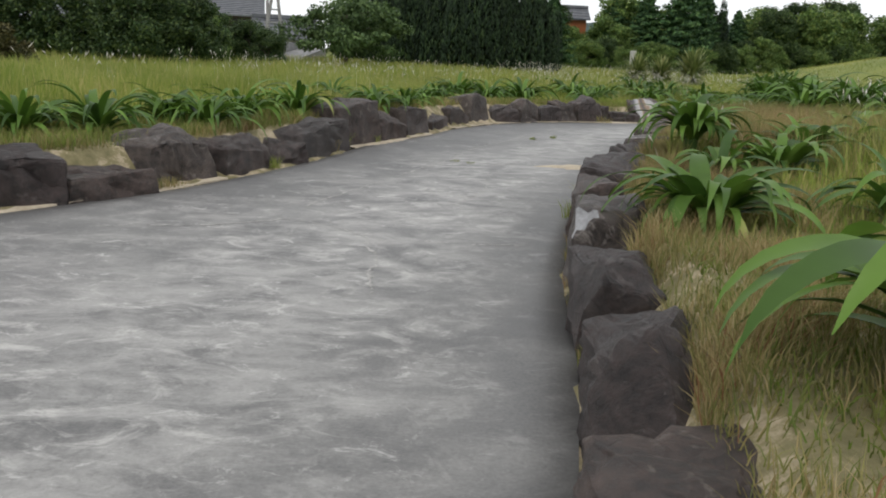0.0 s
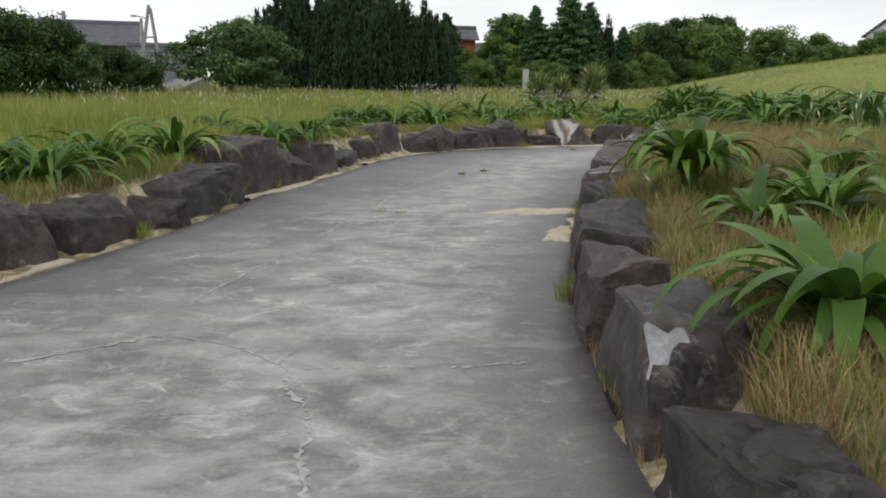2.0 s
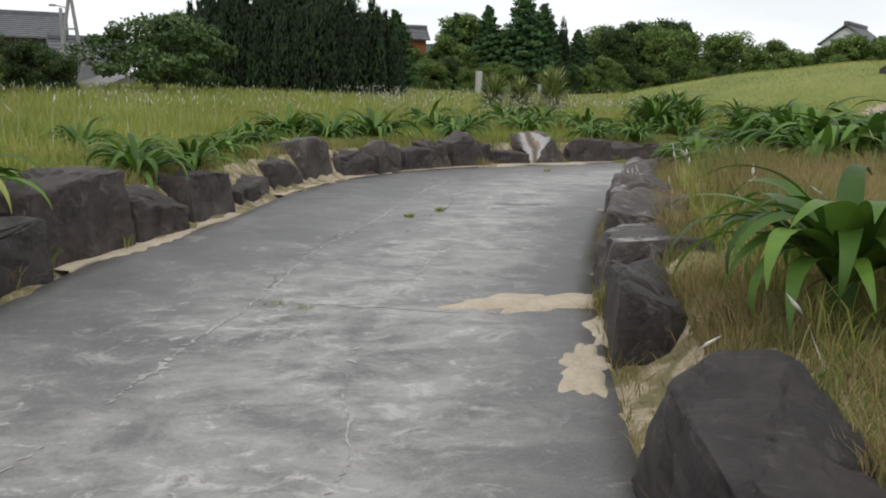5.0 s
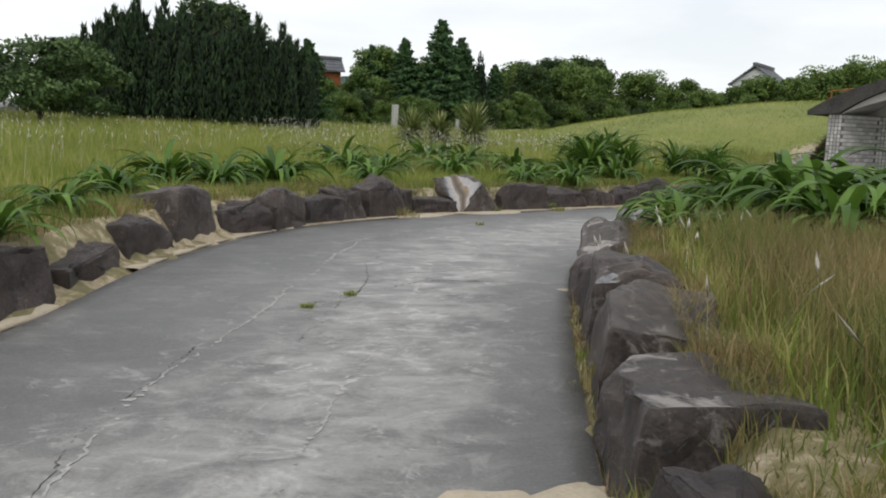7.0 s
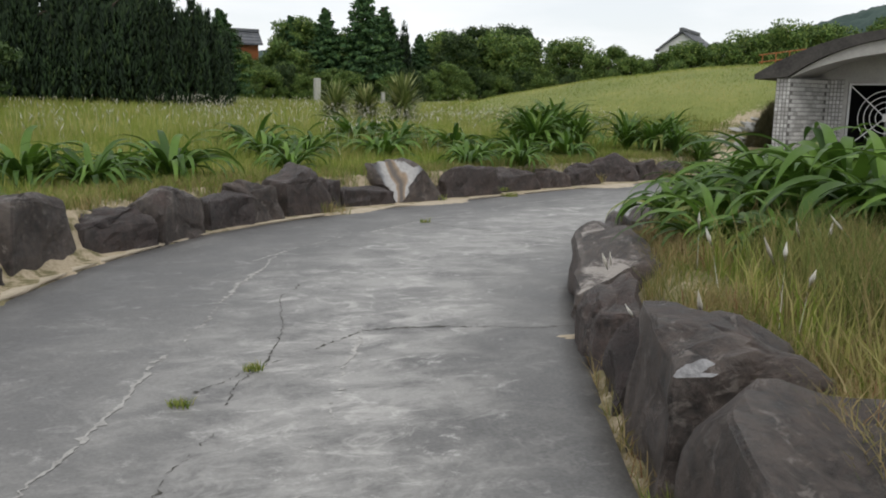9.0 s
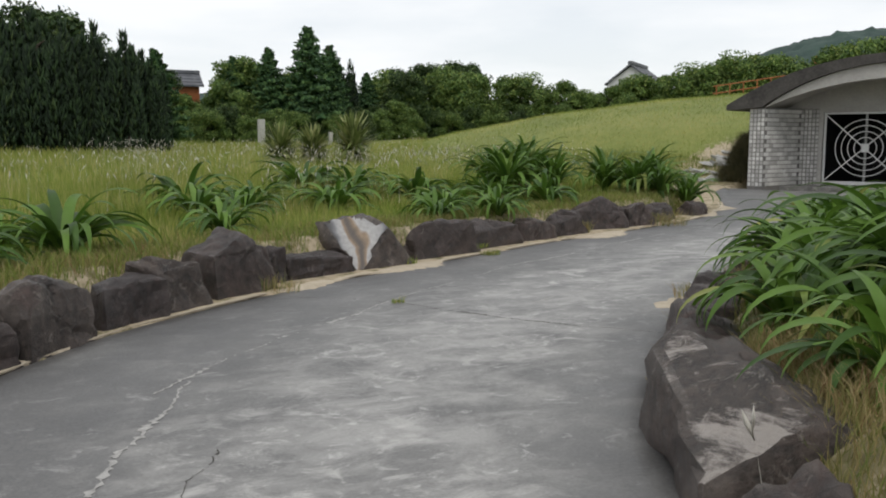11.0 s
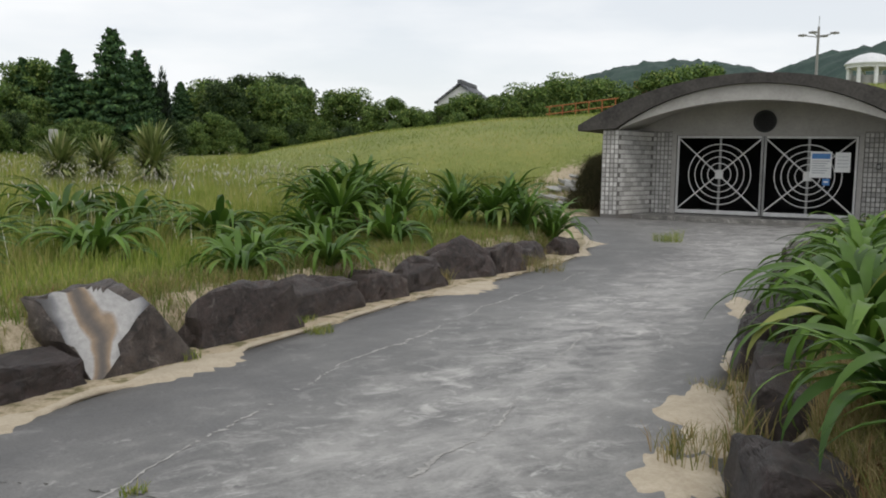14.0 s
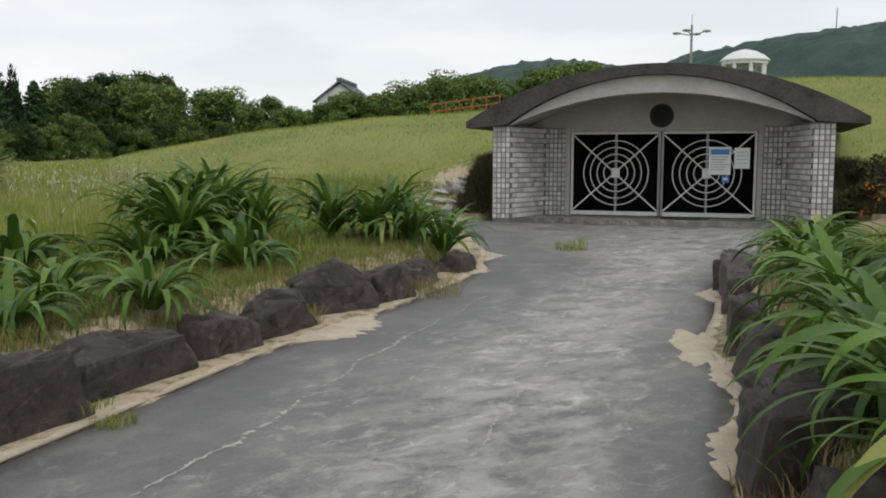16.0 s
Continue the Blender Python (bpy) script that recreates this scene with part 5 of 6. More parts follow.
def gate_leaf(s):
    """A gate leaf, hinged at the outer side: frame, mullion, diagonals, four rings and a boss."""
    x0, x1 = (-2.385, -0.012) if s < 0 else (0.012, 2.385)
    e = new("gate_leaf")
    e.parent = BUILDING
    tagged(e, "steel gate leaf with rings and diagonal bars")
    z0, z1 = 0.06, 2.29
    for name, q in (("stile", (x0, x0 + 0.06, z0, z1)), ("stile", (x1 - 0.06, x1, z0, z1)), ("top_rail", (x0 + 0.062, x1 - 0.062, z1 - 0.06, z1)), ("kick_rail", (x0 + 0.062, x1 - 0.062, z0, z0 + 0.11))):
        bm = bmesh.new()
        box(bm, q[0], q[1], 0.01, 0.07, q[2], q[3], bevel=0.006)
        part(name, bm, STEEL_DULL if name == "stile" and abs(q[0]) < 0.3 else STEEL, e)
    cx, cz = s * 1.17, 1.2
    bm = bmesh.new()
    box(bm, cx - 0.03, cx + 0.03, 0.014, 0.064, z0 + 0.112, z1 - 0.062)
    part("mullion", bm, STEEL_DULL, e)
    for k in (-1, 1):
        bm = bmesh.new()
        bar(bm, x0 + 0.07, cz - k * 1.0, x1 - 0.07, cz + k * 1.0, 0.035, 0.0, 0.012)
        part("diagonal_bar", bm, STEEL, e)
    for r in (0.86, 0.68, 0.5, 0.32):
        bm = bmesh.new()
        n = 48
        pts = []
        for k in range(n):
            a = 2 * math.pi * k / n
            pts.append([bm.verts.new((cx + math.cos(a) * q, yy, cz + math.sin(a) * q)) for q, yy in ((r - 0.012, -0.014), (r + 0.012, -0.014), (r + 0.012, 0.006), (r - 0.012, 0.006))])
        for k in range(n):
            p, q = pts[k], pts[(k + 1) % n]
            for i in range(4):
                bm.faces.new((p[i], q[i], q[(i + 1) % 4], p[(i + 1) % 4]))
        bmesh.ops.recalc_face_normals(bm, faces=bm.faces)
        part("ring", bm, STEEL, e)
    bm = bmesh.new()
    box(bm, cx - 0.11, cx + 0.11, -0.03, 0.0, cz - 0.13, cz + 0.13, bevel=0.02)
    part("boss", bm, STEEL, e, "square steel boss")
    bm = bmesh.new()
    xe = x1 - 0.03 if s < 0 else x0 + 0.03
    cyl(bm, (xe, -0.03, 1.0), (xe, -0.03, 1.2), 0.012)
    part("handle", bm, STEEL_DULL, e)


gate_leaf(-1)
gate_leaf(1)


def notice(x0, x1, z0, z1, kind):
    e = thing("notice", BUILDING.matrix_world @ pose((x0 + x1) / 2, -0.045, (z0 + z1) / 2), {"big": "white paper notice with a blue heading fixed to the gate", "plain": "plain pale paper notice fixed to the gate", "blue": "small blue sign fixed to the gate"}[kind], "sign", "notices on the gate")
    w, h = (x1 - x0) / 2, (z1 - z0) / 2
    bm = bmesh.new()
    box(bm, -w, w, -0.004, 0.004, -h, h)
    part("sheet", bm, BLUE if kind == "blue" else PAPER, e)
    if kind == "big":
        bm = bmesh.new()
        box(bm, -w * 0.85, w * 0.85, -0.008, -0.005, h * 0.45, h * 0.85)
        part("heading", bm, BLUE, e, "blue heading band")
        for k in range(6):
            bm = bmesh.new()
            box(bm, -w * 0.8, w * (0.8 - 0.2 * (k % 3)), -0.008, -0.005, h * (0.25 - 0.18 * k), h * (0.25 - 0.18 * k) + 0.02)
            part("text_line", bm, INK, e)
    elif kind == "blue":
        bm = bmesh.new()
        box(bm, -w * 0.6, w * 0.6, -0.008, -0.005, -h * 0.2, h * 0.3)
        part("emblem", bm, PAPER, e)
    else:
        for k in range(4):
            bm = bmesh.new()
            box(bm, -w * 0.7, w * 0.7, -0.008, -0.005, h * (0.55 - 0.35 * k), h * (0.55 - 0.35 * k) + 0.012)
            part("text_line", bm, INK, e)


notice(1.22, 1.76, 1.17, 1.88, "big")
notice(1.84, 2.22, 1.33, 1.86, "plain")
notice(1.55, 1.73, 0.97, 1.15, "blue")
box_e = thing("switch_box", BUILDING.matrix_world @ pose(2.9, -0.05, 1.5), "small black switch box on the tiled wall", "switch box")
bm = bmesh.new()
box(bm, -0.055, 0.055, -0.04, 0.03, -0.08, 0.08, bevel=0.008)
part("case", bm, DARK_METAL, box_e)
bm = bmesh.new()
box(bm, -0.035, 0.035, -0.048, -0.041, -0.05, 0.05)
part("cover", bm, STEEL_DULL, box_e)
tap = thing("wall_tap", BUILDING.matrix_world @ pose(-3.33, -0.92, 0.5, 0, 0, 75), "small metal water tap on the tiled wall", "tap")
bm = bmesh.new()
cyl(bm, (0, 0.03, 0), (0, -0.1, 0), 0.014)
cyl(bm, (0, -0.09, 0), (0, -0.1, -0.08), 0.012)
part("spout", bm, STEEL, tap)
bm = bmesh.new()
cyl(bm, (-0.035, -0.06, 0.04), (0.035, -0.06, 0.04), 0.008)
cyl(bm, (0, -0.06, 0), (0, -0.06, 0.04), 0.008)
part("valve", bm, STEEL_DULL, tap)


def bank_stone(u, f, size, turn, seed):
    """A flat pale stone showing in the cut bank beside the building."""
    r = np.random.default_rng(seed)
    bm = bmesh.new()
    for q in r.uniform(-1, 1, (14, 3)) * np.array([0.5, 0.3, 0.13]) * size:
        bm.verts.new(q)
    bmesh.ops.convex_hull(bm, input=bm.verts)
    bmesh.ops.delete(bm, geom=[v for v in bm.verts if not v.link_faces], context="VERTS")
    me = bpy.data.meshes.new("bank_stone")
    bm.to_mesh(me)
    bm.free()
    me.materials.append(STONE_POST)
    ob = new("bank_stone", me)
    x, y = GATE.x + u * ALONG[0] + f * FRONT[0], GATE.y + u * ALONG[1] + f * FRONT[1]
    ob.matrix_world = pose(x, y, level(x, y) + 0.03, 0, 12, math.degrees(GATE_TURN) + turn)
    return tagged(ob, "flat pale stone showing in the cut grassy bank", "stone", "stones in the cut bank")


srng = random.Random(8)
for k in range(22):
    bank_stone(-5.35 - 1.35 * srng.random(), 1.1 - 1.9 * srng.random(), srng.uniform(0.45, 0.95), srng.uniform(-25, 25), 300 + k)


# ---- trees ----
def cards(rng, centres, normals, size, aspect=1.0, up=0.0):
    """Small leaf sprays: two crossed triangles pairs each, turned at random about the way outwards."""
    n = len(centres)
    a = rng.normal(size=(n, 3))
    a[:, 2] += up
    a /= np.linalg.norm(a, axis=1)[:, None]
    b = np.cross(a, normals + rng.normal(size=(n, 3)) * 0.5)
    b /= np.linalg.norm(b, axis=1)[:, None] + 1e-9
    s = size * rng.uniform(0.6, 1.4, n)[:, None]
    A, B = a * s * aspect, b * s * 0.5
    V = np.stack([centres - A * 0.5, centres + B * 0.6, centres + A * 0.6, centres - B * 0.6], 1).reshape(-1, 3)
    o = np.arange(n)[:, None] * 4
    return V, np.concatenate([o + np.array([[0, 1, 2]]), o + np.array([[0, 2, 3]])])


def trunk_bm(rng, height, r, limbs, spread):
    bm = bmesh.new()
    pts = [(0.04 * height * math.sin(k * 1.3) * (k > 0), 0.03 * height * math.cos(k * 2.1) * (k > 0), height * k / 6 - 0.3 * (k == 0)) for k in range(7)]
    sweep(bm, pts, [r * (1 - 0.12 * k) for k in range(7)], 8)
    for i in range(limbs):
        k = 2 + i % 4
        a = i * 2.4
        p = Vector(pts[k])
        q = p + Vector((math.cos(a) * spread, math.sin(a) * spread, height * 0.25))
        sweep(bm, [p, p.lerp(q, 0.5) + Vector((0, 0, 0.08 * height)), q], [r * 0.45, r * 0.3, r * 0.12], 6)
    return bm


def clump_tree(name, label, height, spread, mat, clumps, leaves, leaf, seed, base=0.3, flat=0.8, group="trees"):
    """A tree with a crown of leaf clumps round limb ends, uneven and with gaps."""
    rng = np.random.default_rng(seed)
    e = thing(name, pose(0, 0, 0), label, "tree" if name != "shrub" else "shrub", group)
    part("trunk", trunk_bm(rng, height * 0.72, 0.035 * height, 7, spread * 0.55), BARK, e)
    C, N = [], []
    for k in range(clumps):
        a = rng.uniform(0, 2 * math.pi)
        zz = rng.uniform(base, 0.95)
        rad = spread * math.sqrt(max(1 - ((zz - base - 0.25) / (1.0 - base)) ** 2 * 1.25, 0.05)) * rng.uniform(0.25, 0.92)
        c = np.array([math.cos(a) * rad, math.sin(a) * rad, zz * height * 0.92])
        R = spread * rng.uniform(0.14, 0.34)
        d = rng.normal(size=(leaves, 3))
        d /= np.linalg.norm(d, axis=1)[:, None]
        C.append(c + d * (R * rng.uniform(0.5, 1.15, leaves))[:, None] * np.array([1, 1, flat]))
        N.append(d)
    V, T = cards(rng, np.concatenate(C), np.concatenate(N), leaf)
    piece("crown", tri_mesh("crown", V, T, mat), e)
    return e


def flame_tree(name, label, height, spread, mat, spikes, seed, group):
    """An upright conifer of many flame-shaped shoots."""
    rng = np.random.default_rng(seed)
    e = thing(name, pose(0, 0, 0), label, "tree", group)
    part("trunk", trunk_bm(rng, height * 0.75, 0.03 * height, 6, spread * 0.4), BARK, e)
    V, T = [], []
    tops = [(0, 0, 0.7, 0.74), (0, 0, 0.8, 0.5), (0, 0, 1.0, 0.2)] + [(math.cos(a) * spread * r, math.sin(a) * spread * r, h - 0.22 * r, 0.15) for a, r, h in zip(rng.uniform(0, 6.28, 19), rng.uniform(0.15, 0.95, 19), rng.uniform(0.7, 1.02, 19))]
    for i in range(spikes):
        tx, ty, th, tw = tops[i % len(tops)]
        k = rng.random() ** 0.8
        z = (0.03 + 0.97 * k) * th * height
        rr = spread * tw * (1 - k ** 2.2) ** 1.0 * (0.8 + 0.35 * rng.random()) + 0.02
        a = rng.uniform(0, 2 * math.pi)
        p = np.array([tx * (1 - 0.12 * k) + math.cos(a) * rr, ty * (1 - 0.12 * k) + math.sin(a) * rr, z])
        L, w = rng.uniform(0.3, 0.75) * height / 7, rng.uniform(0.04, 0.085) * height / 7
        d = np.array([math.cos(a) * 0.35 + rng.normal() * 0.12, math.sin(a) * 0.35 + rng.normal() * 0.12, 1.0])
        d /= np.linalg.norm(d)
        s1 = np.cross(d, [0.3, 0.8, 0.1])
        s1 /= np.linalg.norm(s1)
        s2 = np.cross(d, s1)
        o = len(V)
        mid = p + d * L * 0.35
        V += [p, mid + s1 * w, mid + (-0.5 * s1 + 0.86 * s2) * w, mid + (-0.5 * s1 - 0.86 * s2) * w, p + d * L]
        for q in range(3):
            a1, b1 = o + 1 + q, o + 1 + (q + 1) % 3
            T += [(o, a1, b1), (a1, o + 4, b1)]
    piece("crown", tri_mesh("crown", np.array(V), np.array(T), mat), e)
    return e


def tier_tree(name, label, height, spread, mat, seed, group):
    """A conifer with tiers of spreading, drooping sprays."""
    rng = np.random.default_rng(seed)
    e = thing(name, pose(0, 0, 0), label, "tree", group)
    part("trunk", trunk_bm(rng, height * 0.97, 0.025 * height, 0, 0), BARK, e)
    C, N = [], []
    for k in range(70):
        zz = 0.12 + 0.86 * (k / 70)
        a = k * 2.4
        reach = spread * (1 - zz) ** 0.8 * rng.uniform(0.65, 1.15) + 0.15
        n = int(40 + 190 * (1 - zz))
        t = rng.uniform(0.1, 1, n)
        x, y = np.cos(a) * t * reach, np.sin(a) * t * reach
        side = rng.normal(size=n) * 0.22 * reach * (1 - 0.5 * t)
        C.append(np.stack([x - np.sin(a) * side, y + np.cos(a) * side, zz * height + 0.22 * reach * t - 0.1 * reach * t ** 2 + rng.normal(size=n) * 0.07 * height / 8], 1))
        N.append(np.tile([math.cos(a), math.sin(a), 0.6], (n, 1)))
    V, T = cards(rng, np.concatenate(C), np.concatenate(N), 0.03 * height, 1.5, 0.3)
    piece("crown", tri_mesh("crown", V, T, mat), e)
    return e


def plant(src, spots):
    """Sets the made tree at the first spot and copies of it at the rest: x, y, foot, size, turn."""
    for i, (x, y, z, s, turn) in enumerate(spots):
        m = pose(x, y, z, 0, 0, turn) @ Matrix.Diagonal((s, s, s, 1))
        if i == 0:
            src.matrix_world = m
        else:
            src_scale = src.scale.copy()
            src.scale = (1, 1, 1)
            copy_thing(src, m)
            src.scale = src_scale


JG, BG, SG = "row of dark junipers", "broadleaf trees beyond the meadow", "shrubs at the meadow's edge"
j1 = flame_tree("juniper_tree", "tall dark green juniper with flame-shaped shoots", 5.9, 1.7, JUNIPER, 6500, 1, JG)
j2 = flame_tree("juniper_tree", "dark green juniper with ragged upright shoots", 5.6, 1.6, JUNIPER, 6500, 2, JG)
plant(j1, [(-5.2, 58.2, 0.75, 0.84, 0), (-2.6, 57.6, 0.75, 1.12, 80), (-0.2, 57.2, 0.75, 1.06, 160), (2.4, 57.0, 0.75, 1.0, 230), (5.0, 56.8, 0.75, 0.94, 310), (-3.9, 60.4, 0.75, 1.05, 40), (1.2, 60.0, 0.75, 1.05, 120)])
plant(j2, [(-6.6, 59.4, 0.75, 0.66, 10), (-4.0, 57.6, 0.75, 1.0, 100), (-1.4, 57.6, 0.75, 1.0, 190), (1.1, 56.8, 0.75, 1.14, 270), (3.7, 57.2, 0.75, 1.06, 350), (6.2, 57.2, 0.75, 0.76, 60), (-1.2, 60.2, 0.75, 1.22, 140), (3.6, 60.0, 0.75, 0.95, 200)])
c1 = tier_tree("conifer_tree", "green conifer with spreading tiered branches", 9.5, 3.3, CONIFER, 3, "conifers behind the meadow")
plant(c1, [(21.9, 86.0, 1.6, 1.0, 0), (19.0, 88.0, 1.8, 0.8, 90), (24.6, 88.5, 1.8, 0.85, 200), (16.5, 91.0, 2.0, 0.72, 60), (29.6, 93.0, 2.0, 0.62, 140), (31.5, 96.0, 2.0, 0.6, 20), (6.5, 58.0, 0.75, 0.55, 75)])
j3 = flame_tree("cypress_tree", "slender dark cypress behind the meadow", 7.6, 0.95, JUNIPER, 2200, 5, "cypresses behind the meadow")
plant(j3, [(27.4, 91.5, 1.6, 0.93, 0), (25.6, 90.0, 1.6, 0.98, 90), (26.4, 92.4, 1.6, 0.84, 200)])
b1 = clump_tree("broadleaf_tree", "dense green broadleaf tree at the meadow's edge", 7.5, 3.8, BROAD, 80, 300, 0.26, 6, 0.12, 0.8, BG)
b2 = clump_tree("broadleaf_tree", "rounded fresh green broadleaf tree", 7.0, 3.5, BROAD, 72, 300, 0.25, 7, 0.08, 0.85, BG)
plant(b1, [(-9.8, 97.0, 1.6, 0.92, 40), (17.6, 92.0, 1.8, 0.95, 70), (33.5, 94.0, 1.4, 0.92, 120), (38.5, 92.5, 1.4, 0.95, 210), (44.2, 90.0, 1.6, 0.85, 300), (46.0, 80.5, 1.6, 0.58, 30), (50.2, 77.6, 1.6, 0.76, 60), (54.7, 74.0, 1.8, 0.85, 110), (57.5, 72.0, 2.2, 0.9, 170), (64.5, 68.0, 2.6, 0.95, 260)])
plant(b2, [(37.8, 91.5, 1.6, 0.85, 0), (41.5, 95.0, 1.5, 1.0, 60), (46.5, 85.5, 1.6, 0.8, 130), (48.0, 78.4, 1.7, 0.66, 80), (49.6, 80.0, 1.7, 0.7, 180), (52.5, 75.8, 1.8, 0.8, 220), (56.8, 71.9, 2.0, 0.9, 10), (61.0, 71.0, 2.4, 0.95, 290), (68.0, 66.5, 3.0, 1.05, 20), (22.0, 93.0, 1.6, 0.9, 100), (16.8, 88.0, 1.4, 0.62, 30), (11.8, 91.5, 1.4, 0.6, 75), (14.4, 92.0, 1.4, 0.58, 130), (9.6, 89.5, 1.3, 0.5, 20), (18.5, 84.0, 1.3, 0.4, 200), (31.0, 88.5, 1.3, 0.55, 10)])
d1 = clump_tree("round_tree", "tall dark round-crowned tree above the wood", 9.0, 3.0, SHRUB, 80, 300, 0.25, 8, 0.3, 0.9, BG)
plant(d1, [(42.8, 98.5, 1.4, 0.98, 0), (1.9, 63.0, 0.75, 0.9, 30), (36.5, 95.6, 1.4, 0.9, 200), (33.2, 92.0, 1.4, 0.76, 100), (9.8, 93.0, 1.4, 0.8, 60), (35.0, 98.5, 1.4, 0.86, 70)])
s1 = clump_tree("shrub", "dense dark green rounded shrub", 4.4, 2.5, SHRUB, 70, 300, 0.16, 9, 0.05, 0.9, SG)
s2 = clump_tree("shrub", "fresh green spreading shrub", 4.0, 2.4, BROAD, 66, 300, 0.16, 10, 0.05, 0.85, SG)
plant(s1, [(-12.6, 35.5, 0.7, 0.74, 0), (-11.2, 37.0, 0.7, 0.7, 80), (-15.2, 37.5, 0.7, 0.85, 150), (-18.5, 38.0, 0.7, 0.9, 30), (-8.9, 43.0, 0.75, 0.4, 230), (-11.6, 42.6, 0.75, 0.55, 20), (-10.2, 44.6, 0.75, 0.5, 300), (-13.2, 44.0, 0.75, 0.62, 160), (14.2, 84.0, 1.0, 0.75, 20), (21.5, 84.6, 1.0, 0.7, 70), (26.0, 86.0, 1.0, 0.75, 130), (30.2, 89.8, 1.0, 0.85, 190), (34.4, 90.0, 1.0, 0.85, 250), (38.8, 90.0, 1.0, 0.85, 310), (43.0, 87.0, 1.0, 0.75, 10)])
plant(s2, [(-11.4, 39.6, 0.7, 0.6, 0), (-13.6, 39.5, 0.7, 0.86, 120), (-20.8, 36.0, 0.7, 0.95, 200), (9.5, 80.0, 1.0, 0.7, 10), (12.6, 82.0, 1.0, 0.75, 60), (16.0, 81.0, 1.0, 0.6, 110), (19.6, 82.0, 1.0, 0.7, 170), (23.6, 83.5, 1.0, 0.65, 220), (28.0, 87.0, 1.0, 0.8, 280), (32.0, 88.5, 1.0, 0.75, 330), (36.5, 89.0, 1.0, 0.8, 40), (41.0, 88.0, 1.0, 0.8, 90), (45.0, 84.0, 1.0, 0.7, 140)])
w1 = clump_tree("spreading_tree", "low spreading green tree with layered branches", 3.7, 3.3, DULL, 44, 360, 0.18, 12, 0.22, 0.45, BG)
plant(w1, [(-5.7, 47.0, 0.8, 1.0, 0)])
h1 = clump_tree("hedge", "brownish clipped hedge bush", 2.4, 1.7, HEDGE, 30, 320, 0.16, 13, 0.05, 0.9, SG)
plant(h1, [(-14.6, 28.6, 0.45, 0.66, 0), (-16.4, 28.0, 0.45, 0.7, 90), (*(GATE.xy + Vector(5.3 * ALONG + 0.2 * FRONT)), 0.2, 0.6, 120)])


def yucca(x, y, h, seed):
    rng = np.random.default_rng(seed)
    e = thing("yucca_plant", pose(x, y, level(x, y)), "spiky pale green yucca standing in the meadow", "plant", "yuccas")
    bm = bmesh.new()
    sweep(bm, [(0, 0, -0.1), (0.03, 0, h * 0.2), (0, 0.02, h * 0.42)], [0.11, 0.09, 0.08], 8)
    part("stem", bm, BARK, e)
    V, T = [], []
    for i in range(420):
        a, k = rng.uniform(0, 6.28), rng.uniform(-0.75, 1.4)
        p = np.array([0, 0, h * rng.uniform(0.12, 0.52)])
        d = np.array([math.cos(a) * math.cos(k), math.sin(a) * math.cos(k), math.sin(k)])
        s = np.array([-math.sin(a), math.cos(a), 0]) * 0.045
        L = h * rng.uniform(0.42, 0.58)
        o = len(V)
        V += [p - s, p + s, p + d * L * 0.6 + s, p + d * L * 0.6 - s, p + d * L]
        T += [(o, o + 1, o + 2), (o, o + 2, o + 3), (o + 3, o + 2, o + 4)]
    piece("crown", tri_mesh("crown", np.array(V), np.array(T), YUCCA), e)


yucca(11.6, 42.6, 2.2, 1)
yucca(9.0, 42.8, 1.8, 2)
yucca(10.2, 43.0, 1.7, 3)

bm = bmesh.new()
box(bm, -0.2, 0.2, -0.2, 0.2, -0.2, 1.9, bevel=0.03)
me = bpy.data.meshes.new("stone_post")
bm.to_mesh(me)
bm.free()
me.materials.append(STONE_POST)
for x, y, s in ((14.8, 72.4, 1.0), (19.6, 72.0, 0.55)):
    o = new("stone_post", me)
    o.matrix_world = pose(x, y, level(x, y), 0, 0, 12) @ Matrix.Diagonal((s, s, s, 1))
    tagged(o, "upright pale granite marker post in the meadow", "post", "stone posts")


def flowers(name, x, y, r, n, mat, label, seed, high, size=0.09):
    rng = np.random.default_rng(seed)
    a, k = rng.uniform(0, 6.28, n), np.sqrt(rng.random(n)) * r
    px, py = x + np.cos(a) * k, y + np.sin(a) * k
    C = np.stack([px, py, ground_height(px, py) + rng.uniform(0.4, 1.0, n) * high], 1)
    V, T = cards(rng, C, np.tile([0, 0, 1.0], (n, 1)), size)
    tagged(new(name, tri_mesh(name, V, T, mat)), label, "flowers", kind="stuff")


flowers("yellow_flowers", -4.4, 62.0, 1.1, 260, FLOWER, "patch of yellow flowers at the edge of the meadow", 1, 0.75)
flowers("lily_side_flowers", -2.6, 12.2, 0.3, 26, FLOWER, "a few small yellow flowers among the lilies", 2, 0.35, 0.04)
p = GATE.xy + Vector(5.2 * ALONG + 1.2 * FRONT)
flowers("orange_flowers", p.x, p.y, 0.5, 60, ORANGE_FLOWER, "small orange flowers beside the tiled pier", 3, 0.7)


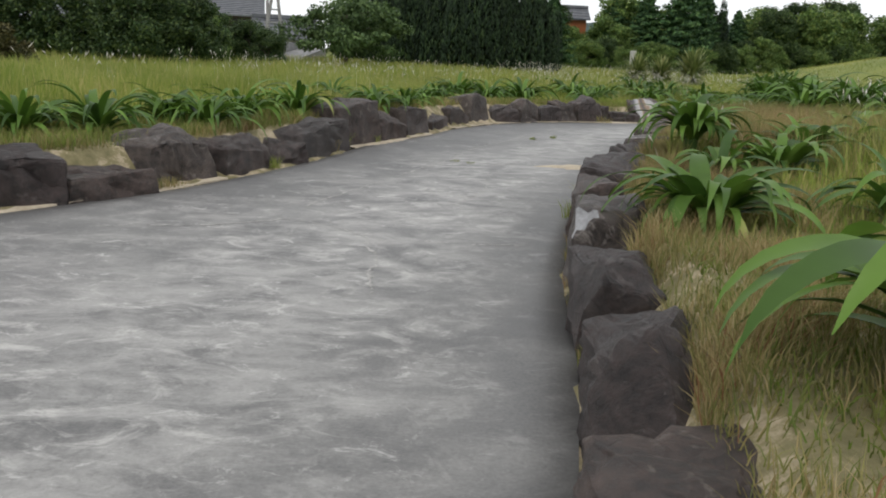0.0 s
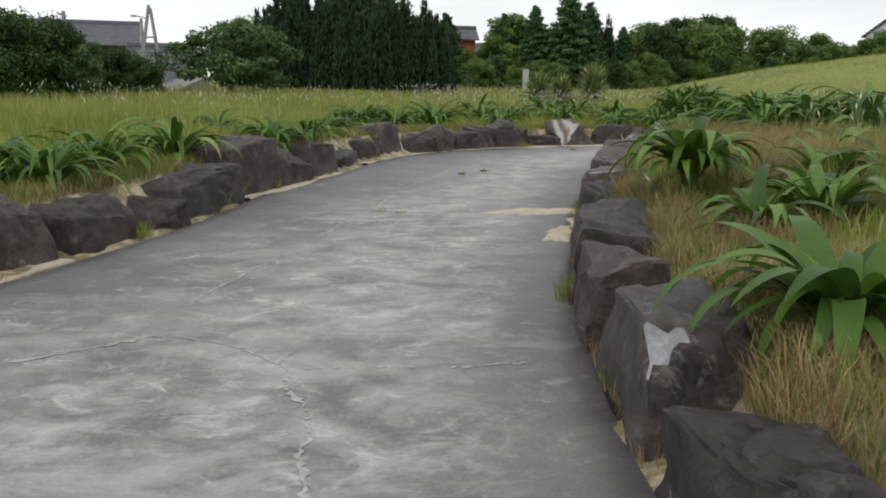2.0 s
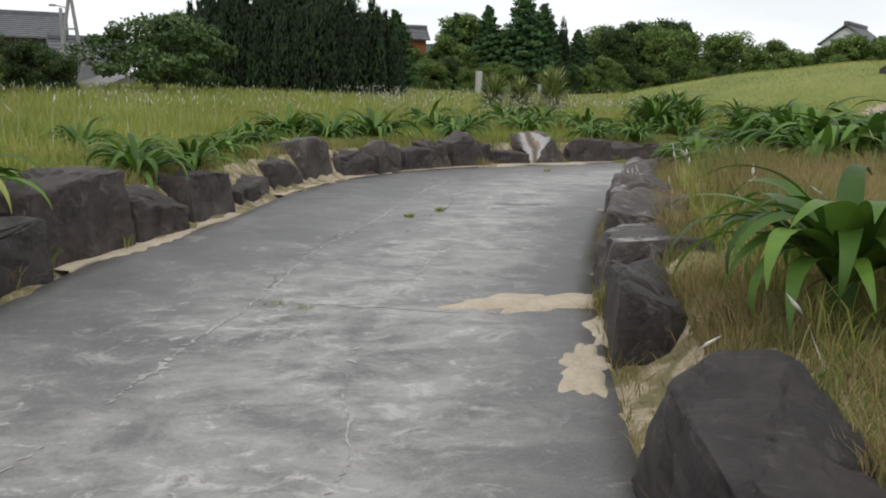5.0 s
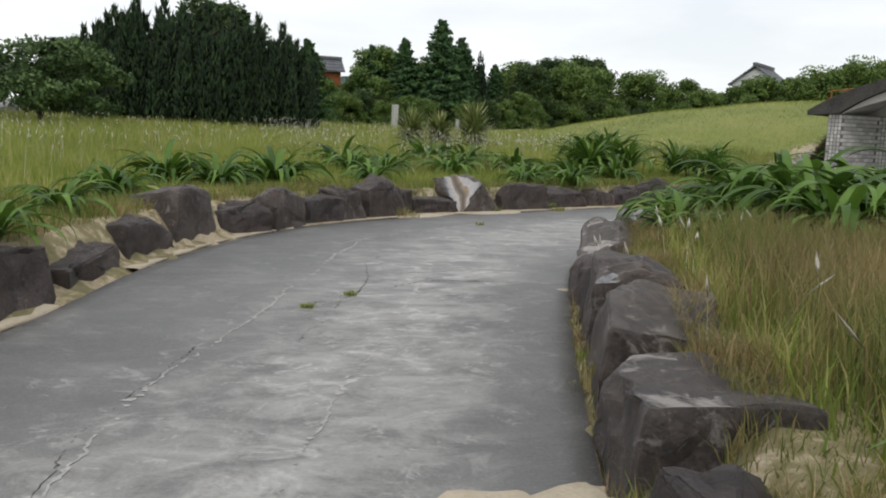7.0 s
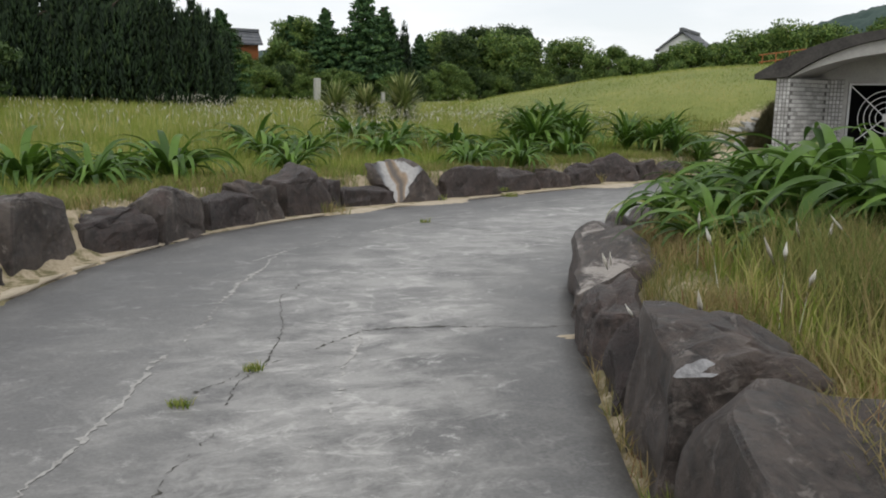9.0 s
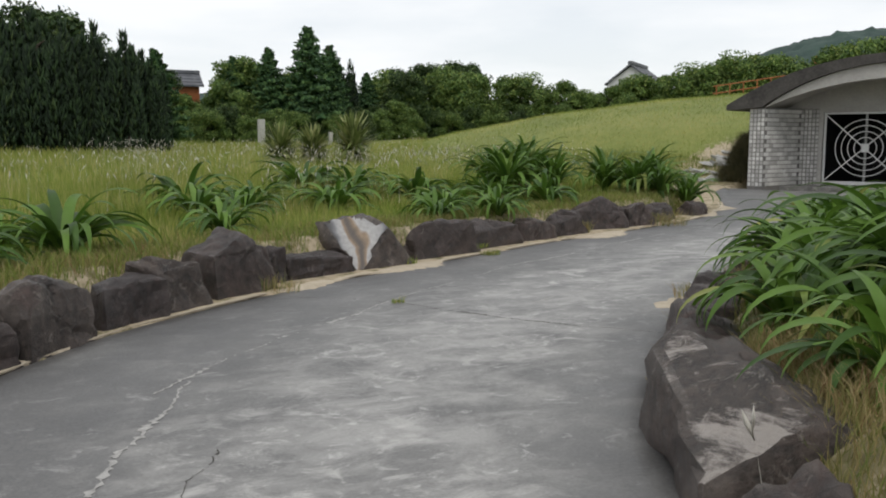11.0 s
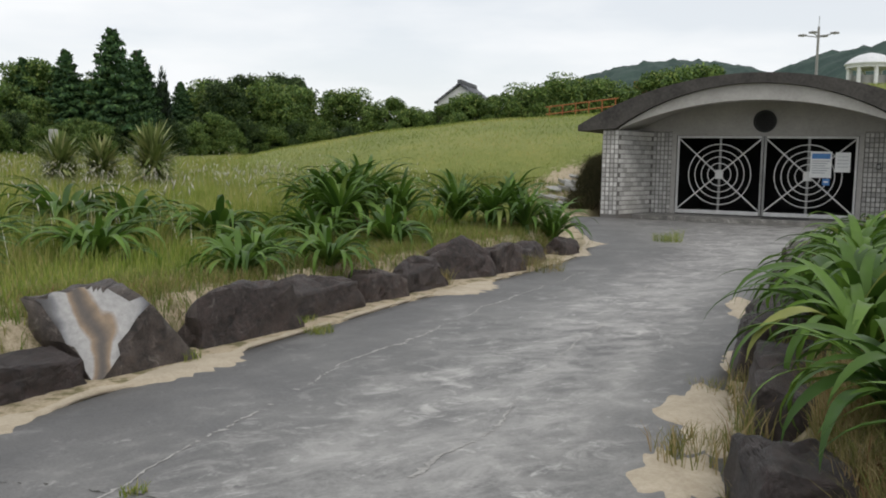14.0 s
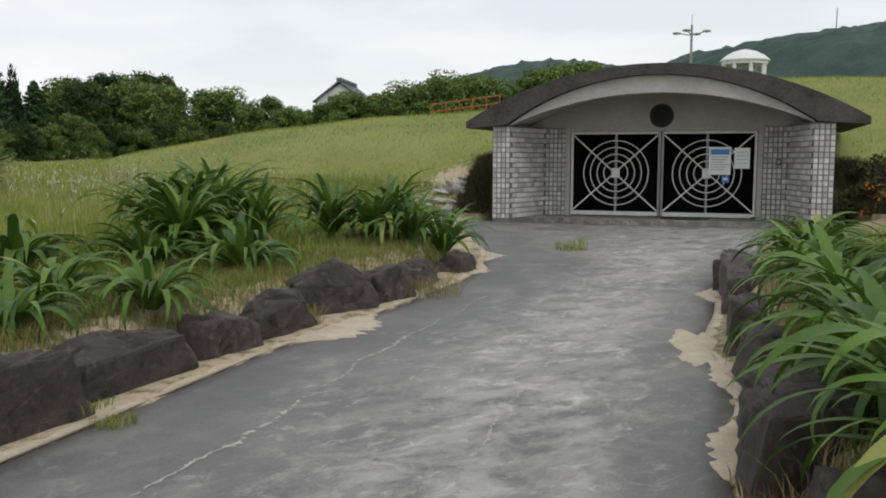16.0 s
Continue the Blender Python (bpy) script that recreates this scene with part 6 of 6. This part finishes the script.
# ---- houses, poles and hills ----
def gable_house(name, x, y, z, turn, w, d, eave, ridge, wall, label, roof=None, over=0.6, windows=True):
    """A house with a tiled gable roof; the ridge runs along x."""
    e = thing(name, pose(x, y, z, 0, 0, turn), label, "house", "houses in the distance")
    bm = prism([(-d / 2, -1), (d / 2, -1), (d / 2, eave), (0, ridge - 0.25), (-d / 2, eave)], -w / 2, w / 2)
    bmesh.ops.rotate(bm, verts=bm.verts, cent=(0, 0, 0), matrix=Matrix.Rotation(radians(90), 3, "Z"))
    body = part("wall", bm, wall, e)
    roof = roof or ROOF_TILE
    for s in (-1, 1):
        bm = bmesh.new()
        a = Vector((0, 0, ridge))
        b = Vector((0, s * (d / 2 + over), eave - over * (ridge - eave) / (d / 2)))
        n = int((b - a).length / 0.4)
        top = []
        for k in range(n):
            top += [a.lerp(b, k / n) + Vector((0, 0, 0.02)), a.lerp(b, (k + 1) / n) + Vector((0, 0, 0.09))]
        line = top + [b + Vector((0, 0, -0.08)), a + Vector((0, 0, -0.12))]
        ends = [[bm.verts.new((sx * (w / 2 + over), q.y, q.z)) for q in line] for sx in (-1, 1)]
        bm.faces.new(ends[0])
        bm.faces.new(ends[1][::-1])
        for i in range(len(line)):
            j = (i + 1) % len(line)
            bm.faces.new((ends[0][i], ends[1][i], ends[1][j], ends[0][j]))
        bmesh.ops.recalc_face_normals(bm, faces=bm.faces)
        part("roof", bm, roof, e, "roof slope of overlapping tiles")
    bm = bmesh.new()
    box(bm, -w / 2 - over, w / 2 + over, -0.22, 0.22, ridge - 0.05, ridge + 0.28, bevel=0.05)
    part("ridge_cap", bm, roof, e)
    for k in range(max(2, int(w / 3)) if windows else 0):
        wx = -w / 2 + (k + 0.5) * w / max(2, int(w / 3))
        for s in (-1, 1):
            bm = bmesh.new()
            box(bm, wx - 0.6, wx + 0.6, s * d / 2 - 0.05, s * d / 2 + 0.05, eave - 1.7, eave - 0.6)
            win = part("window", bm, DARK_METAL, e, "dark window")
            bm = bmesh.new()
            box(bm, wx - 0.7, wx + 0.7, s * d / 2 - 0.07, s * d / 2 + 0.07, eave - 1.78, eave - 1.71)
            part("sill", bm, WOOD, win)
    return e


gable_house("white_gable_house", 54.0, 83.0, 1.9, 40, 6.0, 4.2, 4.9, 6.5, PLASTER, "white plastered house with a grey tiled gable roof", over=0.3)
gable_house("farm_house", -25.0, 84.0, 1.6, 12, 13.0, 7.0, 3.3, 5.0, WOOD, "long dark timber farm house with a grey tiled roof")
gable_house("farm_outbuilding", -12.6, 66.6, 1.3, 20, 3.6, 3.4, 1.5, 2.6, PLASTER, "small outbuilding with a pale wall and grey tiled roof")
gable_house("barn", -28.6, 57.0, 0.9, 12, 9.6, 6.0, 1.9, 3.7, WOOD, "dark timber barn with a grey roof behind shrubs")
temple = gable_house("shrine_hall", 13.0, 97.0, 4.0, 8, 2.4, 2.0, 2.7, 3.6, VERMILION, "small vermilion shrine hall with a grey tiled roof among trees", over=0.35, windows=False)
gable_house("red_roofed_house", 74.0, 74.0, 3.0, -40, 8.0, 6.0, 4.0, 6.2, PLASTER, "house with a red-brown roof behind the mound", VERMILION)
ramp_ob = thing("farm_ramp", pose(0, 0, 0), "sloping grey concrete drive up to the farm", "drive")
bm = bmesh.new()
foot = [(-10.7, 48.5, 0.86), (-8.9, 48.5, 0.86), (-9.1, 64.0, 1.9), (-10.7, 64.0, 1.9)]
top = [bm.verts.new(q) for q in foot]
low = [bm.verts.new((x, y, 0.2)) for x, y, z in foot]
bm.faces.new(top)
bm.faces.new(low[::-1])
for i in range(4):
    bm.faces.new((low[i], low[(i + 1) % 4], top[(i + 1) % 4], top[i]))
bmesh.ops.bevel(bm, geom=list(bm.edges), offset=0.03, segments=1, affect="EDGES")
part("slab", bm, CONCRETE, ramp_ob)
bm = bmesh.new()
box(bm, -10.92, -10.72, 48.5, 64.0, 0.2, 2.1, bevel=0.03)
part("kerb_wall", bm, GREY_WALL, ramp_ob)


def utility_pole(x, y, z, h, arms, seed, label):
    e = thing("utility_pole", pose(x, y, z, 0, 0, 20 * seed), label, "utility pole", "utility poles")
    bm = bmesh.new()
    cyl(bm, (0, 0, -0.4), (0, 0, h), 0.17, 0.11, 12)
    part("pole", bm, POLE, e)
    for k in range(arms):
        bm = bmesh.new()
        zz = h - 0.35 - 0.6 * k
        box(bm, -0.9, 0.9, -0.05, 0.05, zz - 0.05, zz + 0.05)
        arm = part("crossarm", bm, STEEL_DULL, e)
        for q in (-0.8, -0.3, 0.3, 0.8):
            bm = bmesh.new()
            cyl(bm, (q, 0, zz + 0.052), (q, 0, zz + 0.25), 0.05, 0.03)
            part("insulator", bm, WHITE_PAINT, arm)
    return e


frame_e = thing("pole_frame", pose(-11.6, 57.8, 0.9), "pair of leaning concrete poles braced together near the farm", "utility pole", "utility poles")
for x0, x1, h in ((-0.85, 0.02, 5.1), (0.75, 0.1, 4.9), (-0.35, -0.45, 4.3)):
    bm = bmesh.new()
    cyl(bm, (x0, 0.1 * x0, -0.4), (x1, 0.1 * x1, h), 0.13, 0.09, 12)
    part("pole", bm, POLE, frame_e)
for z, w in ((2.4, 0.62), (3.2, 0.42)):
    bm = bmesh.new()
    box(bm, -w, w, -0.16, -0.1, z - 0.05, z + 0.05)
    part("brace", bm, STEEL_DULL, frame_e)
bm = bmesh.new()
cyl(bm, (0, 0, 4.3), (-0.75, 0, 4.45), 0.03)
arm = part("lamp_arm", bm, STEEL_DULL, frame_e)
bm = bmesh.new()
box(bm, -1.05, -0.7, -0.09, 0.09, 4.38, 4.5, bevel=0.03)
part("lamp_head", bm, POLE, arm)
utility_pole(-16.0, 56.0, 1.0, 4.4, 0, 3, "bare slender pole above the shrubs")
pole = utility_pole(82.0, 64.2, 5.0, 9.6, 0, 4, "tall concrete lamp pole behind the mound")
for a in range(4):
    bm = bmesh.new()
    an = a * math.pi / 2 + 0.4
    p0, p1 = (0, 0, 8.6), (math.cos(an) * 1.5, math.sin(an) * 1.5, 8.9)
    cyl(bm, p0, p1, 0.05)
    arm = part("lamp_arm", bm, STEEL_DULL, pole)
    bm = bmesh.new()
    box(bm, p1[0] - 0.3, p1[0] + 0.3, p1[1] - 0.3, p1[1] + 0.3, 8.8, 8.98, bevel=0.04)
    part("lamp_head", bm, POLE, arm)
bm = bmesh.new()
cyl(bm, (0, 0, 9.55), (0, 0, 10.6), 0.03)
part("lightning_rod", bm, STEEL_DULL, pole)

# round pavilion on the mound
pav = thing("pavilion", pose(60.8, 47.3, 5.5), "small round pavilion with a white domed roof on the mound", "pavilion")
bm = bmesh.new()
n = 16
rings = [[bm.verts.new((math.cos(2 * math.pi * k / n) * r, math.sin(2 * math.pi * k / n) * r, z)) for k in range(n)] for r, z in ((1.62, 2.62), (1.62, 2.7), (1.25, 3.02), (0.75, 3.28), (0.2, 3.42))]
for a, b in zip(rings, rings[1:]):
    for k in range(n):
        bm.faces.new((a[k], a[(k + 1) % n], b[(k + 1) % n], b[k]))
bm.faces.new(rings[-1])
bm.faces.new(rings[0][::-1])
part("dome", bm, WHITE_PAINT, pav, "white domed roof")
for k in range(8):
    a = 2 * math.pi * k / 8
    bm = bmesh.new()
    cyl(bm, (math.cos(a) * 1.35, math.sin(a) * 1.35, -0.4), (math.cos(a) * 1.35, math.sin(a) * 1.35, 2.62), 0.13)
    part("column", bm, WHITE_PAINT, pav)
bm = bmesh.new()
cyl(bm, (0, 0, -0.5), (0, 0, 1.9), 1.1, 1.1, 24)
part("inner_wall", bm, GREY_WALL, pav)
bm = bmesh.new()
cyl(bm, (0, 0, 2.4), (0, 0, 2.62), 1.5, 1.5, 24)
part("ring_beam", bm, WHITE_PAINT, pav)

# red railing on the slope
rail = thing("red_railing", pose(41.5, 54.7, 3.9, 0, 0, -40), "red-painted safety railing on the slope", "railing")
for k in range(6):
    bm = bmesh.new()
    cyl(bm, (k * 0.8 - 2, 0, -2.5), (k * 0.8 - 2, 0, 0.8 + 0.12 * k), 0.035)
    part("post", bm, VERMILION, rail)
for zz in (0.35, 0.8):
    bm = bmesh.new()
    cyl(bm, (-2.2, 0, zz), (2.2, 0, zz + 0.6), 0.035)
    part("rail", bm, VERMILION, rail)


def hill(x, y, rx, ry, h, turn, seed, label):
    n = 90
    u = np.linspace(-1, 1, n)
    X, Y = np.meshgrid(u, u)
    r = np.sqrt(X ** 2 + Y ** 2)
    z = np.clip(1 - r ** 2, 0, 1) ** 1.3
    rng = np.random.default_rng(seed)
    for k in range(1, 5):
        z *= 1 + 0.09 / k * np.sin(X * 3.1 * k + rng.random() * 6) * np.cos(Y * 2.7 * k + rng.random() * 6)
    rough = rng.normal(size=X.shape) * 0.012
    V = np.stack([X.ravel() * rx, Y.ravel() * ry, (h * (z + rough * (z > 0.02))).ravel() - 4], 1)
    i = (np.arange(n - 1)[:, None] * n + np.arange(n - 1)[None, :]).ravel()
    T = np.concatenate([np.stack([i, i + 1, i + n + 1], 1), np.stack([i, i + n + 1, i + n], 1)])
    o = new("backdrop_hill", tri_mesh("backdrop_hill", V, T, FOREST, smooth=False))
    o.matrix_world = pose(x, y, 0, 0, 0, turn)
    return tagged(o, label, "hill", "hills on the horizon", "structure")


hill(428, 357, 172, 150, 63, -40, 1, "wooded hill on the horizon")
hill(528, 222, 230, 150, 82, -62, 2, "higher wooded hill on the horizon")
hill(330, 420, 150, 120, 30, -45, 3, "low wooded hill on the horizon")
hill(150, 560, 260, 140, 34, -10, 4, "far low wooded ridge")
mast = thing("radio_mast", pose(524, 236, 62), "thin radio mast on the wooded hill", "mast")
bm = bmesh.new()
cyl(bm, (0, 0, -15), (0, 0, 27), 0.5, 0.3, 8)
part("mast", bm, STEEL_DULL, mast)
